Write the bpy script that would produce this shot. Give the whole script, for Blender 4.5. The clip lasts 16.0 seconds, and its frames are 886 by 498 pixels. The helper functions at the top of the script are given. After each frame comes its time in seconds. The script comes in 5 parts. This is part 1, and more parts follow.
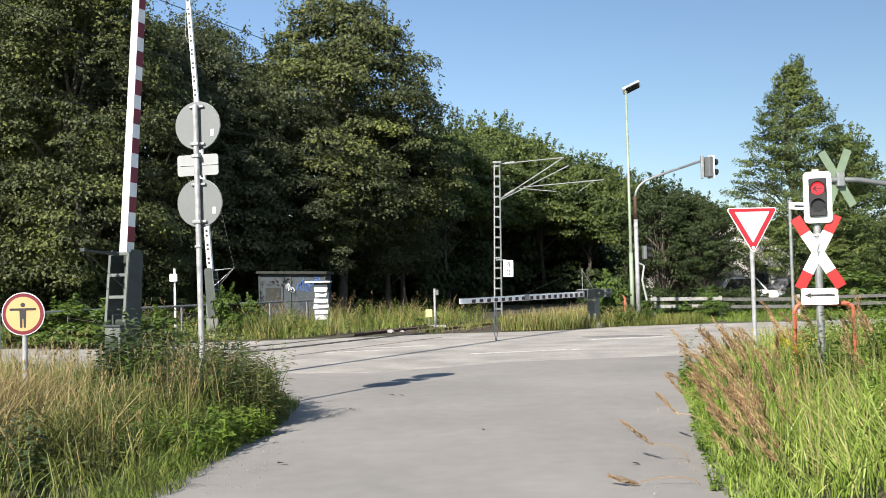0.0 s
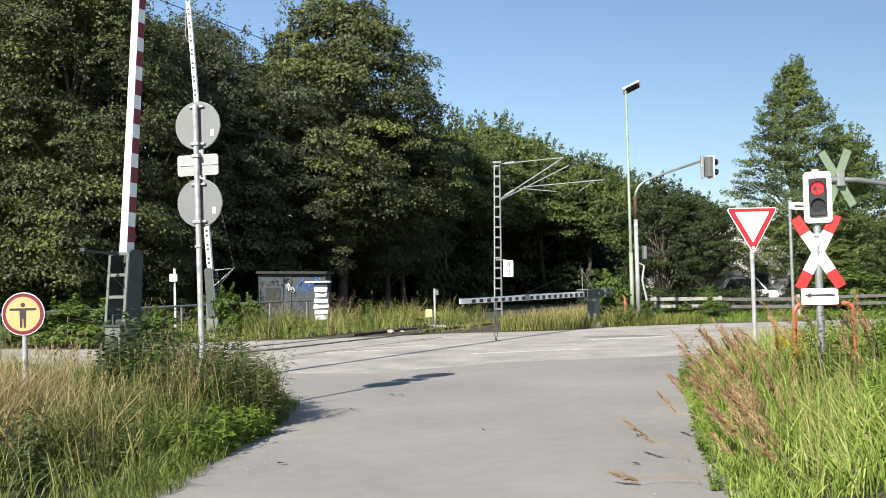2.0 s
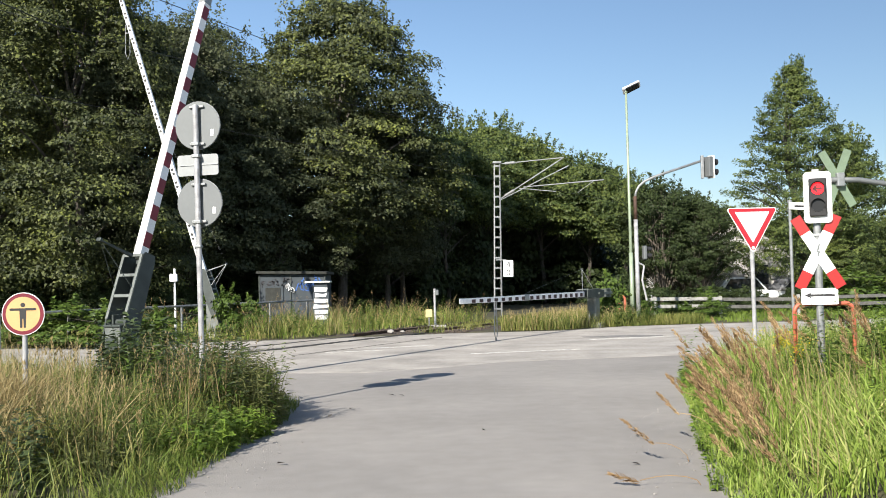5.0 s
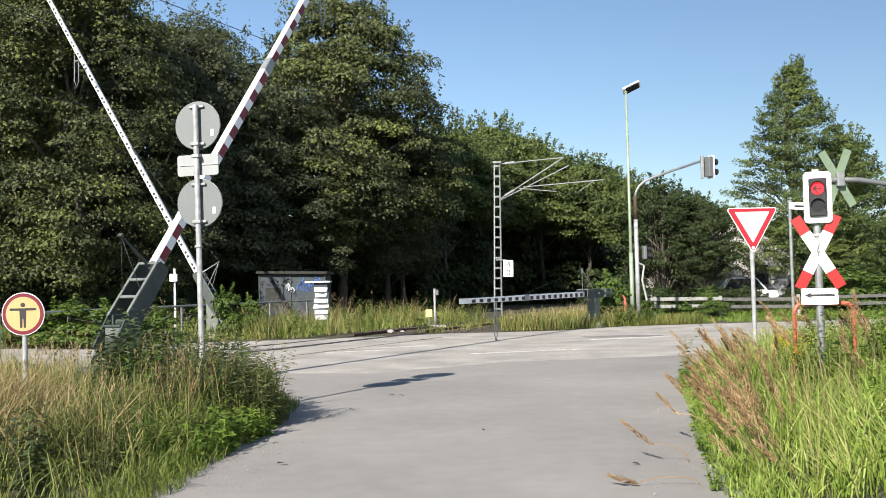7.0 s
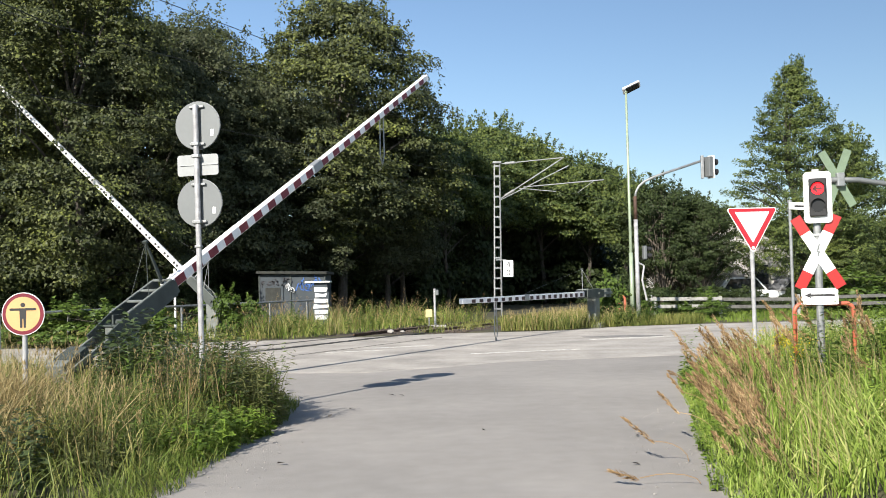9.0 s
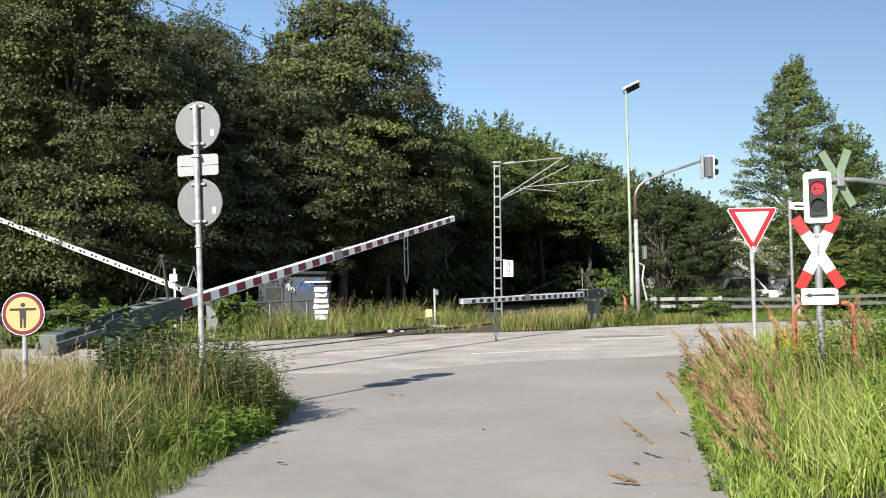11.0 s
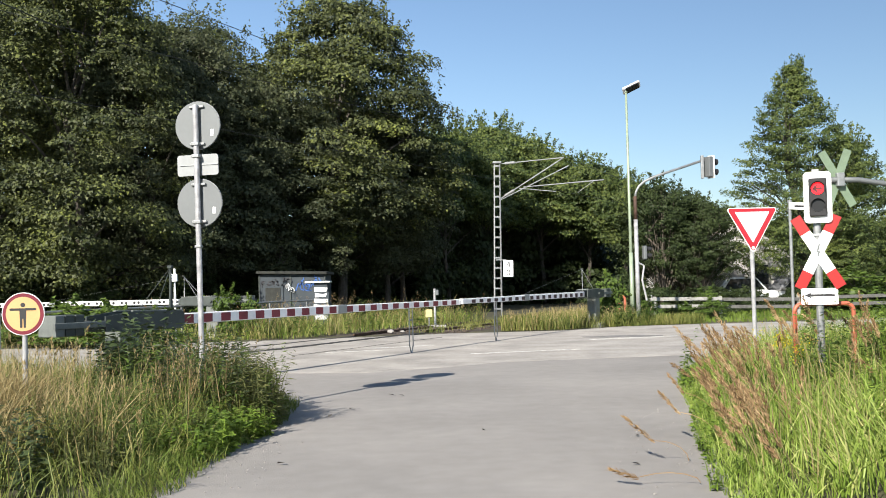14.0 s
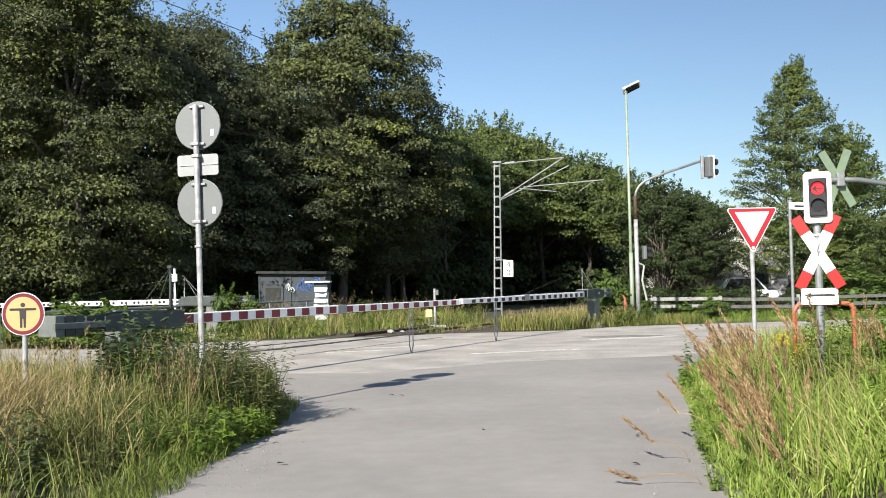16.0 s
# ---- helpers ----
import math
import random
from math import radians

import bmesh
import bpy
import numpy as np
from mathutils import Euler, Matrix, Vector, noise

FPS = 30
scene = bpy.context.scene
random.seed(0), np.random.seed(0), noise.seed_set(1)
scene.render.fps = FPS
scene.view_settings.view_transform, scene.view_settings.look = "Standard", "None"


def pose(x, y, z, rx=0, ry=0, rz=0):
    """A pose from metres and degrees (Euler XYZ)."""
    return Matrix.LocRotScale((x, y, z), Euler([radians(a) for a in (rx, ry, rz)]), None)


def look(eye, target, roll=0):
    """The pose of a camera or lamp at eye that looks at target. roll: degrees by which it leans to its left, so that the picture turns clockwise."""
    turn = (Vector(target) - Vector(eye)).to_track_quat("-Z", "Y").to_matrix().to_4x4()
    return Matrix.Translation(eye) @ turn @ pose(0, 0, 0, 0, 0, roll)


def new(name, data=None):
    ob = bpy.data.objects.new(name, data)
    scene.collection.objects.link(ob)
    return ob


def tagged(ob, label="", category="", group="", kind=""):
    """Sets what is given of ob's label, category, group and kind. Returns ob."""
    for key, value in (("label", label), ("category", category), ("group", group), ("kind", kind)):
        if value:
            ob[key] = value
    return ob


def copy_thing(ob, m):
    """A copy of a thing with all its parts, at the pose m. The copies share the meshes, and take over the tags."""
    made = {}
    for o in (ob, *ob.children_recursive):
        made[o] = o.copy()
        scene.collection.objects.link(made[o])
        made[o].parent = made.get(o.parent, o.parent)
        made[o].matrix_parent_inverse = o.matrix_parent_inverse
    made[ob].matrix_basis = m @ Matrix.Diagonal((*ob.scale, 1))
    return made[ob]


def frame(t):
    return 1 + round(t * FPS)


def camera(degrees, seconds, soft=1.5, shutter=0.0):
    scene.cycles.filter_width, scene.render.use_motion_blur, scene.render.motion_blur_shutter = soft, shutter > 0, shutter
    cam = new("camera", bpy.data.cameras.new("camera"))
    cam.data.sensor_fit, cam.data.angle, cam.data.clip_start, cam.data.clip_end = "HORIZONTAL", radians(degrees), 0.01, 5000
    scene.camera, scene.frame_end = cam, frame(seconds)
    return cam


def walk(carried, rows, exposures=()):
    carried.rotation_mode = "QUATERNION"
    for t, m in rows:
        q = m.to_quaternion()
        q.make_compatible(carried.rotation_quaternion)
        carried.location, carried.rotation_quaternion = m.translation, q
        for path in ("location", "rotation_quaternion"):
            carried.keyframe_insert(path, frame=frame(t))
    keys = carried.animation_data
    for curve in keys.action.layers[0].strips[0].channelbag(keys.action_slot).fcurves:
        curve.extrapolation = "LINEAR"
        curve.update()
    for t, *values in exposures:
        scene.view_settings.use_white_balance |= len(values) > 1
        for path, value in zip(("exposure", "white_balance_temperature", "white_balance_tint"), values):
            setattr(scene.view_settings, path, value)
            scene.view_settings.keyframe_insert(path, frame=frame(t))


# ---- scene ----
# camera: stands still at eye height on the side road
cam = camera(47.78, 16.0, soft=0.95)
EYE = (0.0, 0.0, 1.65)
POSE = look(EYE, (0.0, 100.0, 1.65 + 100 * math.tan(radians(1.98))), -1.40)
walk(cam, [(0.0, POSE), (16.0, POSE)])

# ---- light ----
SUN_AZ, SUN_EL = radians(28.7), radians(32.0)
world = bpy.data.worlds.new("sky")
scene.world = world
world.use_nodes = True
wn = world.node_tree
sky = wn.nodes.new("ShaderNodeTexSky")
sky.sky_type = "NISHITA"
sky.sun_disc = False
sky.sun_elevation = SUN_EL
sky.sun_rotation = radians(180) - SUN_AZ
sky.air_density, sky.dust_density, sky.ozone_density = 1.0, 0.4, 3.1
wn.nodes["Background"].inputs["Strength"].default_value = 0.065
wn.links.new(sky.outputs["Color"], wn.nodes["Background"].inputs["Color"])
sun = new("sun", bpy.data.lights.new("sun", "SUN"))
sun.data.energy, sun.data.angle, sun.data.color = 4.6, radians(0.55), (1.0, 0.94, 0.85)
sun.matrix_world = look((0, 0, 30), (math.sin(SUN_AZ) * math.cos(SUN_EL), math.cos(SUN_AZ) * math.cos(SUN_EL), 30 - math.sin(SUN_EL)))
scene.view_settings.exposure = 1.15


# ---- materials ----
def material(name, colour, rough=0.6, metal=0.0, vary=0.15, scale=6.0, bump=0.0, bump_scale=60.0, second=None):
    """Principled surface with variation at two scales, and relief."""
    m = bpy.data.materials.new(name)
    m.use_nodes = True
    t = m.node_tree
    b = t.nodes["Principled BSDF"]
    b.inputs["Roughness"].default_value, b.inputs["Metallic"].default_value = rough, metal
    co = t.nodes.new("ShaderNodeTexCoord")
    n1, n2 = t.nodes.new("ShaderNodeTexNoise"), t.nodes.new("ShaderNodeTexNoise")
    n1.inputs["Scale"].default_value, n1.inputs["Detail"].default_value = scale, 6
    n2.inputs["Scale"].default_value, n2.inputs["Detail"].default_value = scale * 11, 4
    mix = t.nodes.new("ShaderNodeMix")
    mix.data_type = "RGBA"
    dark = [c * (1 - vary * 1.3) for c in colour]
    light = list(second) if second else [min(1.0, c * (1 + vary)) for c in colour]
    mix.inputs[6].default_value, mix.inputs[7].default_value = (*dark, 1), (*light, 1)
    add = t.nodes.new("ShaderNodeMath")
    add.operation = "MULTIPLY_ADD"
    add.inputs[1].default_value = 0.45
    ramp = t.nodes.new("ShaderNodeMapRange")
    ramp.inputs[1].default_value, ramp.inputs[2].default_value = 0.5, 0.95
    for n in (n1, n2):
        t.links.new(co.outputs["Object"], n.inputs["Vector"])
    t.links.new(n2.outputs["Fac"], add.inputs[0])
    t.links.new(n1.outputs["Fac"], add.inputs[2])
    t.links.new(add.outputs[0], ramp.inputs[0])
    t.links.new(ramp.outputs[0], mix.inputs[0])
    t.links.new(mix.outputs[2], b.inputs["Base Color"])
    if bump:
        n3, bp = t.nodes.new("ShaderNodeTexNoise"), t.nodes.new("ShaderNodeBump")
        n3.inputs["Scale"].default_value, n3.inputs["Detail"].default_value = bump_scale, 5
        bp.inputs["Strength"].default_value, bp.inputs["Distance"].default_value = bump, 0.02
        t.links.new(co.outputs["Object"], n3.inputs["Vector"])
        t.links.new(n3.outputs["Fac"], bp.inputs["Height"])
        t.links.new(bp.outputs["Normal"], b.inputs["Normal"])
    return m


def foliage(name, colours, rough=0.5, through_light=0.3, patch=0.6, gloss=0.22):
    """Leaves or blades: each island takes its own tone; broad patches shift it. Part of the light goes through."""
    m = bpy.data.materials.new(name)
    m.use_nodes = True
    t = m.node_tree
    b = t.nodes["Principled BSDF"]
    out = t.nodes["Material Output"]
    b.inputs["Roughness"].default_value = rough
    b.inputs["Specular IOR Level"].default_value = gloss
    geo, co, n = t.nodes.new("ShaderNodeNewGeometry"), t.nodes.new("ShaderNodeTexCoord"), t.nodes.new("ShaderNodeTexNoise")
    n.inputs["Scale"].default_value, n.inputs["Detail"].default_value = patch, 3
    t.links.new(co.outputs["Object"], n.inputs["Vector"])
    mad, ramp = t.nodes.new("ShaderNodeMath"), t.nodes.new("ShaderNodeValToRGB")
    mad.operation = "MULTIPLY_ADD"
    mad.inputs[1].default_value = 0.55
    sub = t.nodes.new("ShaderNodeMath")
    sub.operation = "MULTIPLY_ADD"
    sub.inputs[1].default_value, sub.inputs[2].default_value = 1.3, -0.45
    t.links.new(n.outputs["Fac"], sub.inputs[0])
    t.links.new(geo.outputs["Random Per Island"], mad.inputs[0])
    t.links.new(sub.outputs[0], mad.inputs[2])
    e = ramp.color_ramp.elements
    while len(e) < len(colours):
        e.new(0.5)
    for i, c in enumerate(colours):
        e[i].position, e[i].color = i / (len(colours) - 1), (*c, 1)
    t.links.new(mad.outputs[0], ramp.inputs[0])
    t.links.new(ramp.outputs[0], b.inputs["Base Color"])
    tr, mx = t.nodes.new("ShaderNodeBsdfTranslucent"), t.nodes.new("ShaderNodeMixShader")
    t.links.new(ramp.outputs[0], tr.inputs["Color"])
    mx.inputs[0].default_value = through_light
    t.links.new(b.outputs[0], mx.inputs[1])
    t.links.new(tr.outputs[0], mx.inputs[2])
    t.links.new(mx.outputs[0], out.inputs["Surface"])
    return m


def glow(name, colour, strength):
    m = material(name, colour, 0.3)
    b = m.node_tree.nodes["Principled BSDF"]
    b.inputs["Emission Color"].default_value, b.inputs["Emission Strength"].default_value = (*colour, 1), strength
    return m


ASPHALT = material("worn asphalt", (0.240, 0.225, 0.206), 0.88, 0, 0.10, 0.35, 0.3, 140, (0.288, 0.269, 0.246))
ASPHALT_LIGHT = material("pale asphalt", (0.318, 0.296, 0.266), 0.88, 0, 0.2, 0.8, 0.35, 110, (0.41, 0.38, 0.34))
TAR = material("black joint tar", (0.03, 0.028, 0.026), 0.6, 0, 0.3, 8)
PATCH = material("dark road patch", (0.19, 0.18, 0.17), 0.85, 0, 0.25, 3, 0.5, 80)
LINE = material("worn road paint", (0.5, 0.49, 0.47), 0.7, 0, 0.35, 7)
SOIL = material("grassy soil", (0.05, 0.055, 0.022), 0.95, 0, 0.4, 0.6, 0.8, 20, (0.085, 0.075, 0.038))
STONE = material("pale stone", (0.27, 0.255, 0.235), 0.9, 0, 0.25, 5, 0.4, 40)
BALLAST = material("brown ballast", (0.065, 0.05, 0.038), 0.95, 0, 0.4, 4, 1.0, 25)
RUST = material("rusty rail steel", (0.085, 0.05, 0.035), 0.7, 0.4, 0.3, 8, 0.3)
SLEEPER = material("old sleeper wood", (0.06, 0.045, 0.035), 0.9, 0, 0.3, 6, 0.5)
STEEL = material("galvanised steel", (0.27, 0.28, 0.28), 0.5, 0.55, 0.18, 7, 0.1)
POLE_WHITE = material("weathered light grey pole", (0.34, 0.34, 0.345), 0.5, 0.2, 0.25, 9, 0.1)
SIGN_BACK = material("grey sign back", (0.14, 0.15, 0.152), 0.55, 0.3, 0.06, 2)
PLATE_BACK = material("pale aluminium plate", (0.28, 0.29, 0.29), 0.45, 0.4, 0.1, 4)
WHITE = material("white sign face", (0.75, 0.75, 0.75), 0.4, 0, 0.03, 3)
ARM_WHITE = material("white barrier enamel", (0.78, 0.78, 0.77), 0.35, 0, 0.1, 4)
ARM_RED = material("dark red barrier band", (0.17, 0.012, 0.024), 0.4, 0, 0.2, 6)
ARM_RED_SHADE = material("red barrier band darkened for shade", (0.035, 0.010, 0.013), 0.5, 0, 0.2, 6)
RED = material("red sign face", (0.36, 0.014, 0.025), 0.4, 0, 0.06, 4)
CROSS_RED = material("orange red sign face", (0.31, 0.008, 0.007), 0.4, 0, 0.06, 4)
DARK_RED = material("deep red sign ring", (0.14, 0.008, 0.02), 0.4, 0, 0.06, 4)
YELLOW = material("faded yellow sign face", (0.50, 0.31, 0.13), 0.45, 0, 0.08, 4)
BLACK = material("black sign paint", (0.015, 0.015, 0.016), 0.5, 0, 0.1, 5)
DARK = material("black plastic", (0.013, 0.013, 0.014), 0.7, 0, 0.1, 5)
GREEN_GREY = material("green grey machine paint", (0.045, 0.055, 0.05), 0.55, 0.1, 0.22, 5, 0.15)
LIGHT_GREY = material("pale grey machine paint", (0.135, 0.148, 0.138), 0.55, 0.1, 0.2, 5, 0.15)
CROSS_BACK = material("pale green metal back", (0.15, 0.205, 0.135), 0.5, 0.1, 0.12, 5)
LAMP_GREEN = material("pale green lamp post", (0.27, 0.33, 0.235), 0.5, 0.2, 0.12, 5)
ORANGE = material("salmon orange guard rail", (0.40, 0.11, 0.06), 0.5, 0, 0.12, 7)
CONCRETE = material("weathered concrete", (0.36, 0.35, 0.33), 0.9, 0, 0.2, 4, 0.4, 30)
# hut wall and roof colours are darkened in place of tree shade
HUT_WALL = material("grey hut panel", (0.032, 0.042, 0.05), 0.7, 0, 0.15, 3, 0.1)
HUT_ROOF = material("darkened hut roof", (0.028, 0.03, 0.026), 0.9, 0, 0.3, 6, 0.4)
PAINT_BLUE = material("blue spray paint", (0.03, 0.10, 0.33), 0.6, 0, 0.2, 6)
PAINT_DARK = material("dark spray paint", (0.03, 0.03, 0.035), 0.6, 0, 0.2, 6)
PAINT_WHITE = material("white spray paint", (0.6, 0.61, 0.61), 0.6, 0, 0.15, 6)
WOOD_WHITE = material("weathered white fence wood", (0.27, 0.265, 0.245), 0.8, 0, 0.25, 8, 0.3)
HOUSE_WALL = material("white house plaster", (0.40, 0.39, 0.37), 0.85, 0, 0.08, 1.5, 0.2, 40)
HOUSE_ROOF = material("dark brown roof tiles", (0.05, 0.035, 0.03), 0.8, 0, 0.25, 4, 0.4, 20)
MARKER = material("pale yellow marker", (0.5, 0.45, 0.2), 0.6, 0, 0.15, 5)
GLASS_DARK = material("dark window glass", (0.02, 0.024, 0.028), 0.08, 0, 0.1, 3)
CAR_WHITE = material("white car paint", (0.7, 0.71, 0.72), 0.25, 0, 0.05, 3)
CAR_GREY = material("silver car paint", (0.38, 0.39, 0.41), 0.25, 0.5, 0.05, 3)
RUBBER = material("tyre rubber", (0.02, 0.02, 0.02), 0.8, 0, 0.1, 5)
BARK = material("grey brown bark", (0.06, 0.052, 0.042), 0.9, 0, 0.35, 5, 0.8, 25)
BARK_PALE = material("pale brown bark", (0.12, 0.10, 0.078), 0.9, 0, 0.3, 5, 0.6, 25)
LENS_DARK = material("unlit black lens", (0.008, 0.008, 0.009), 0.3, 0, 0.1, 5)
RED_LIGHT = glow("lit red signal lens", (1.0, 0.006, 0.012), 1.3)
LENS_LINE = material("dark red lens mark", (0.09, 0.004, 0.006), 0.4)
LEAF = foliage("maple leaves", [(0.024, 0.031, 0.018), (0.047, 0.058, 0.025), (0.098, 0.113, 0.037), (0.215, 0.245, 0.052)], 0.55, 0.24, 0.45, 0.22)
LEAF_FAR = foliage("ash leaves", [(0.03, 0.048, 0.017), (0.058, 0.086, 0.027), (0.120, 0.150, 0.040), (0.175, 0.210, 0.052)], 0.5, 0.28, 0.5, 0.22)
LEAF_DARK = foliage("dull shrub leaves", [(0.032, 0.042, 0.018), (0.056, 0.066, 0.032), (0.098, 0.110, 0.050)], 0.55, 0.25, 0.8, 0.25)
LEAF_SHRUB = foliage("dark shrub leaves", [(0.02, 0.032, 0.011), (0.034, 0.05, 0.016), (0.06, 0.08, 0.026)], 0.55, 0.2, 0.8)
LEAF_WEED = foliage("weed leaves", [(0.04, 0.066, 0.015), (0.078, 0.125, 0.023), (0.15, 0.21, 0.042)], 0.5, 0.3, 1.2)
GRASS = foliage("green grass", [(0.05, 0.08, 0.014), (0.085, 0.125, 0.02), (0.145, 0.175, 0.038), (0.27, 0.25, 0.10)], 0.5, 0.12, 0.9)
# brighter copy of the green grass, with sunshine put into its colour
GRASS_BRIGHT = foliage("green grass brightened as sunlit", [(0.055, 0.105, 0.014), (0.160, 0.238, 0.034), (0.27, 0.345, 0.078), (0.54, 0.49, 0.22)], 0.5, 0.25, 0.9)
LAWN = foliage("mown lawn", [(0.06, 0.10, 0.015), (0.10, 0.15, 0.022), (0.15, 0.20, 0.035)], 0.5, 0.15, 0.5)
STRAW = foliage("dry straw", [(0.22, 0.165, 0.07), (0.34, 0.27, 0.13), (0.46, 0.38, 0.2)], 0.7, 0.3, 1.0)
DEAD = foliage("dead brown stems", [(0.13, 0.10, 0.05), (0.22, 0.17, 0.085), (0.36, 0.30, 0.16)], 0.7, 0.2, 2.0)
LEAF_BRIGHT = foliage("bright weed leaves", [(0.07, 0.115, 0.018), (0.145, 0.22, 0.034), (0.28, 0.36, 0.06)], 0.45, 0.32, 1.5)
LEAF_DULL = foliage("olive weed leaves", [(0.06, 0.07, 0.024), (0.11, 0.12, 0.042), (0.19, 0.195, 0.075)], 0.55, 0.25, 1.5)
SEED = foliage("brown seed heads", [(0.12, 0.072, 0.036), (0.31, 0.205, 0.105), (0.60, 0.45, 0.25)], 0.8, 0.25, 3.0)
NETTLE = foliage("dark glossy nettle leaves", [(0.028, 0.042, 0.017), (0.048, 0.068, 0.026), (0.090, 0.118, 0.042)], 0.42, 0.18, 2.0, 0.38)
MEADOW = foliage("olive meadow grass", [(0.050, 0.068, 0.016), (0.10, 0.125, 0.028), (0.19, 0.195, 0.055), (0.33, 0.285, 0.12)], 0.55, 0.18, 0.7)
WOOD_GREY = material("dark weathered fence wood", (0.10, 0.098, 0.09), 0.85, 0, 0.3, 8, 0.3)
GOLD = foliage("yellow flowers", [(0.45, 0.36, 0.02), (0.6, 0.5, 0.04)], 0.7, 0.3, 3.0)
FLOWER = foliage("white flowers", [(0.7, 0.7, 0.66), (0.8, 0.8, 0.77)], 0.7, 0.2, 3.0)


# ---- builders ----
def part(name, bm, mat, parent=None, label="", smooth=False):
    """Links a bmesh as one mesh object under a thing or a part."""
    me = bpy.data.meshes.new(name)
    bm.to_mesh(me)
    bm.free()
    me.materials.append(mat)
    if smooth:
        me.polygons.foreach_set("use_smooth", [True] * len(me.polygons))
    ob = new(name, me)
    ob.parent = parent
    return tagged(ob, label=label)


def thing(name, m, label, category, group="", kind=""):
    ob = new(name)
    ob.empty_display_size = 0.2
    ob.matrix_basis = m
    return tagged(ob, label, category, group, kind)


def box(size, at=(0, 0, 0), bevel=0.0, turn=None, bm=None):
    bm = bm or bmesh.new()
    m = Matrix.Translation(at) @ (turn or Matrix()) @ Matrix.Diagonal((*size, 1))
    r = bmesh.ops.create_cube(bm, size=1, matrix=m)
    if bevel:
        edges = {e for v in r["verts"] for e in v.link_edges}
        bmesh.ops.bevel(bm, geom=list(edges), offset=bevel, segments=2, affect="EDGES", profile=0.5)
    return bm


def tube(a, b, r0, r1=None, seg=12, bm=None):
    bm = bm or bmesh.new()
    a, b = Vector(a), Vector(b)
    d = b - a
    m = Matrix.Translation((a + b) / 2) @ d.to_track_quat("Z", "Y").to_matrix().to_4x4()
    bmesh.ops.create_cone(bm, cap_ends=True, segments=seg, radius1=r0, radius2=r0 if r1 is None else r1, depth=d.length, matrix=m)
    return bm


def pipe(points, r, seg=8, bm=None):
    """A bent pipe swept through the points, as one closed skin."""
    bm = bm or bmesh.new()
    pts = [Vector(p) for p in points]
    rings, side = [], None
    for i, p in enumerate(pts):
        d = (pts[min(i + 1, len(pts) - 1)] - pts[max(i - 1, 0)]).normalized()
        ref = side if side is not None else (Vector((0, 0, 1)) if abs(d.z) < 0.9 else Vector((1, 0, 0)))
        side = (ref - d * ref.dot(d)).normalized()
        other = d.cross(side)
        rings.append([bm.verts.new(p + side * (r * math.cos(2 * math.pi * k / seg)) + other * (r * math.sin(2 * math.pi * k / seg))) for k in range(seg)])
    fs = []
    for u, v in zip(rings, rings[1:]):
        fs += [bm.faces.new((u[k], u[(k + 1) % seg], v[(k + 1) % seg], v[k])) for k in range(seg)]
    fs += [bm.faces.new(rings[0][::-1]), bm.faces.new(rings[-1])]
    bmesh.ops.recalc_face_normals(bm, faces=fs)
    return bm


def arc(centre, radius, a0, a1, steps, plane="xz"):
    pts = []
    for i in range(steps + 1):
        a = radians(a0 + (a1 - a0) * i / steps)
        u, v = radius * math.cos(a), radius * math.sin(a)
        pts.append((centre[0] + u, centre[1], centre[2] + v) if plane == "xz" else (centre[0] + u, centre[1] + v, centre[2]))
    return pts


def slab(outline, y0, y1, bevel=0.0, bm=None):
    """An upright plate: an outline in x and z, from y0 to y1."""
    bm = bm or bmesh.new()
    lo = [bm.verts.new((x, y0, z)) for x, z in outline]
    hi = [bm.verts.new((x, y1, z)) for x, z in outline]
    n = len(outline)
    fs = [bm.faces.new(lo), bm.faces.new(hi[::-1])]
    fs += [bm.faces.new((lo[(i + 1) % n], lo[i], hi[i], hi[(i + 1) % n])) for i in range(n)]
    bmesh.ops.recalc_face_normals(bm, faces=fs)
    return bm


def flat(outline, z0, z1):
    """A lying slab: an outline in x and y, from z0 to z1."""
    bm = slab(outline, z0, z1)
    for v in bm.verts:
        v.co = (v.co.x, v.co.z, v.co.y)
    bmesh.ops.recalc_face_normals(bm, faces=bm.faces[:])
    return bm


def ring(r, z=0.0, x=0.0, n=40):
    return [(x + r * math.cos(2 * math.pi * i / n), z + r * math.sin(2 * math.pi * i / n)) for i in range(n)]


def rounded(w, h, r, n=5, cx=0.0, cz=0.0):
    pts = []
    for sx, sz, a in ((1, 1, 0), (-1, 1, 90), (-1, -1, 180), (1, -1, 270)):
        for i in range(n + 1):
            t = radians(a + 90 * i / n)
            pts.append((cx + sx * (w / 2 - r) + r * math.cos(t), cz + sz * (h / 2 - r) + r * math.sin(t)))
    return pts


def mesh_object(name, verts, faces, mat):
    me = bpy.data.meshes.new(name)
    me.from_pydata(verts, [], faces)
    me.materials.append(mat)
    return new(name, me)


def unit(v):
    return v / np.maximum(np.linalg.norm(v, axis=1, keepdims=True), 1e-9)


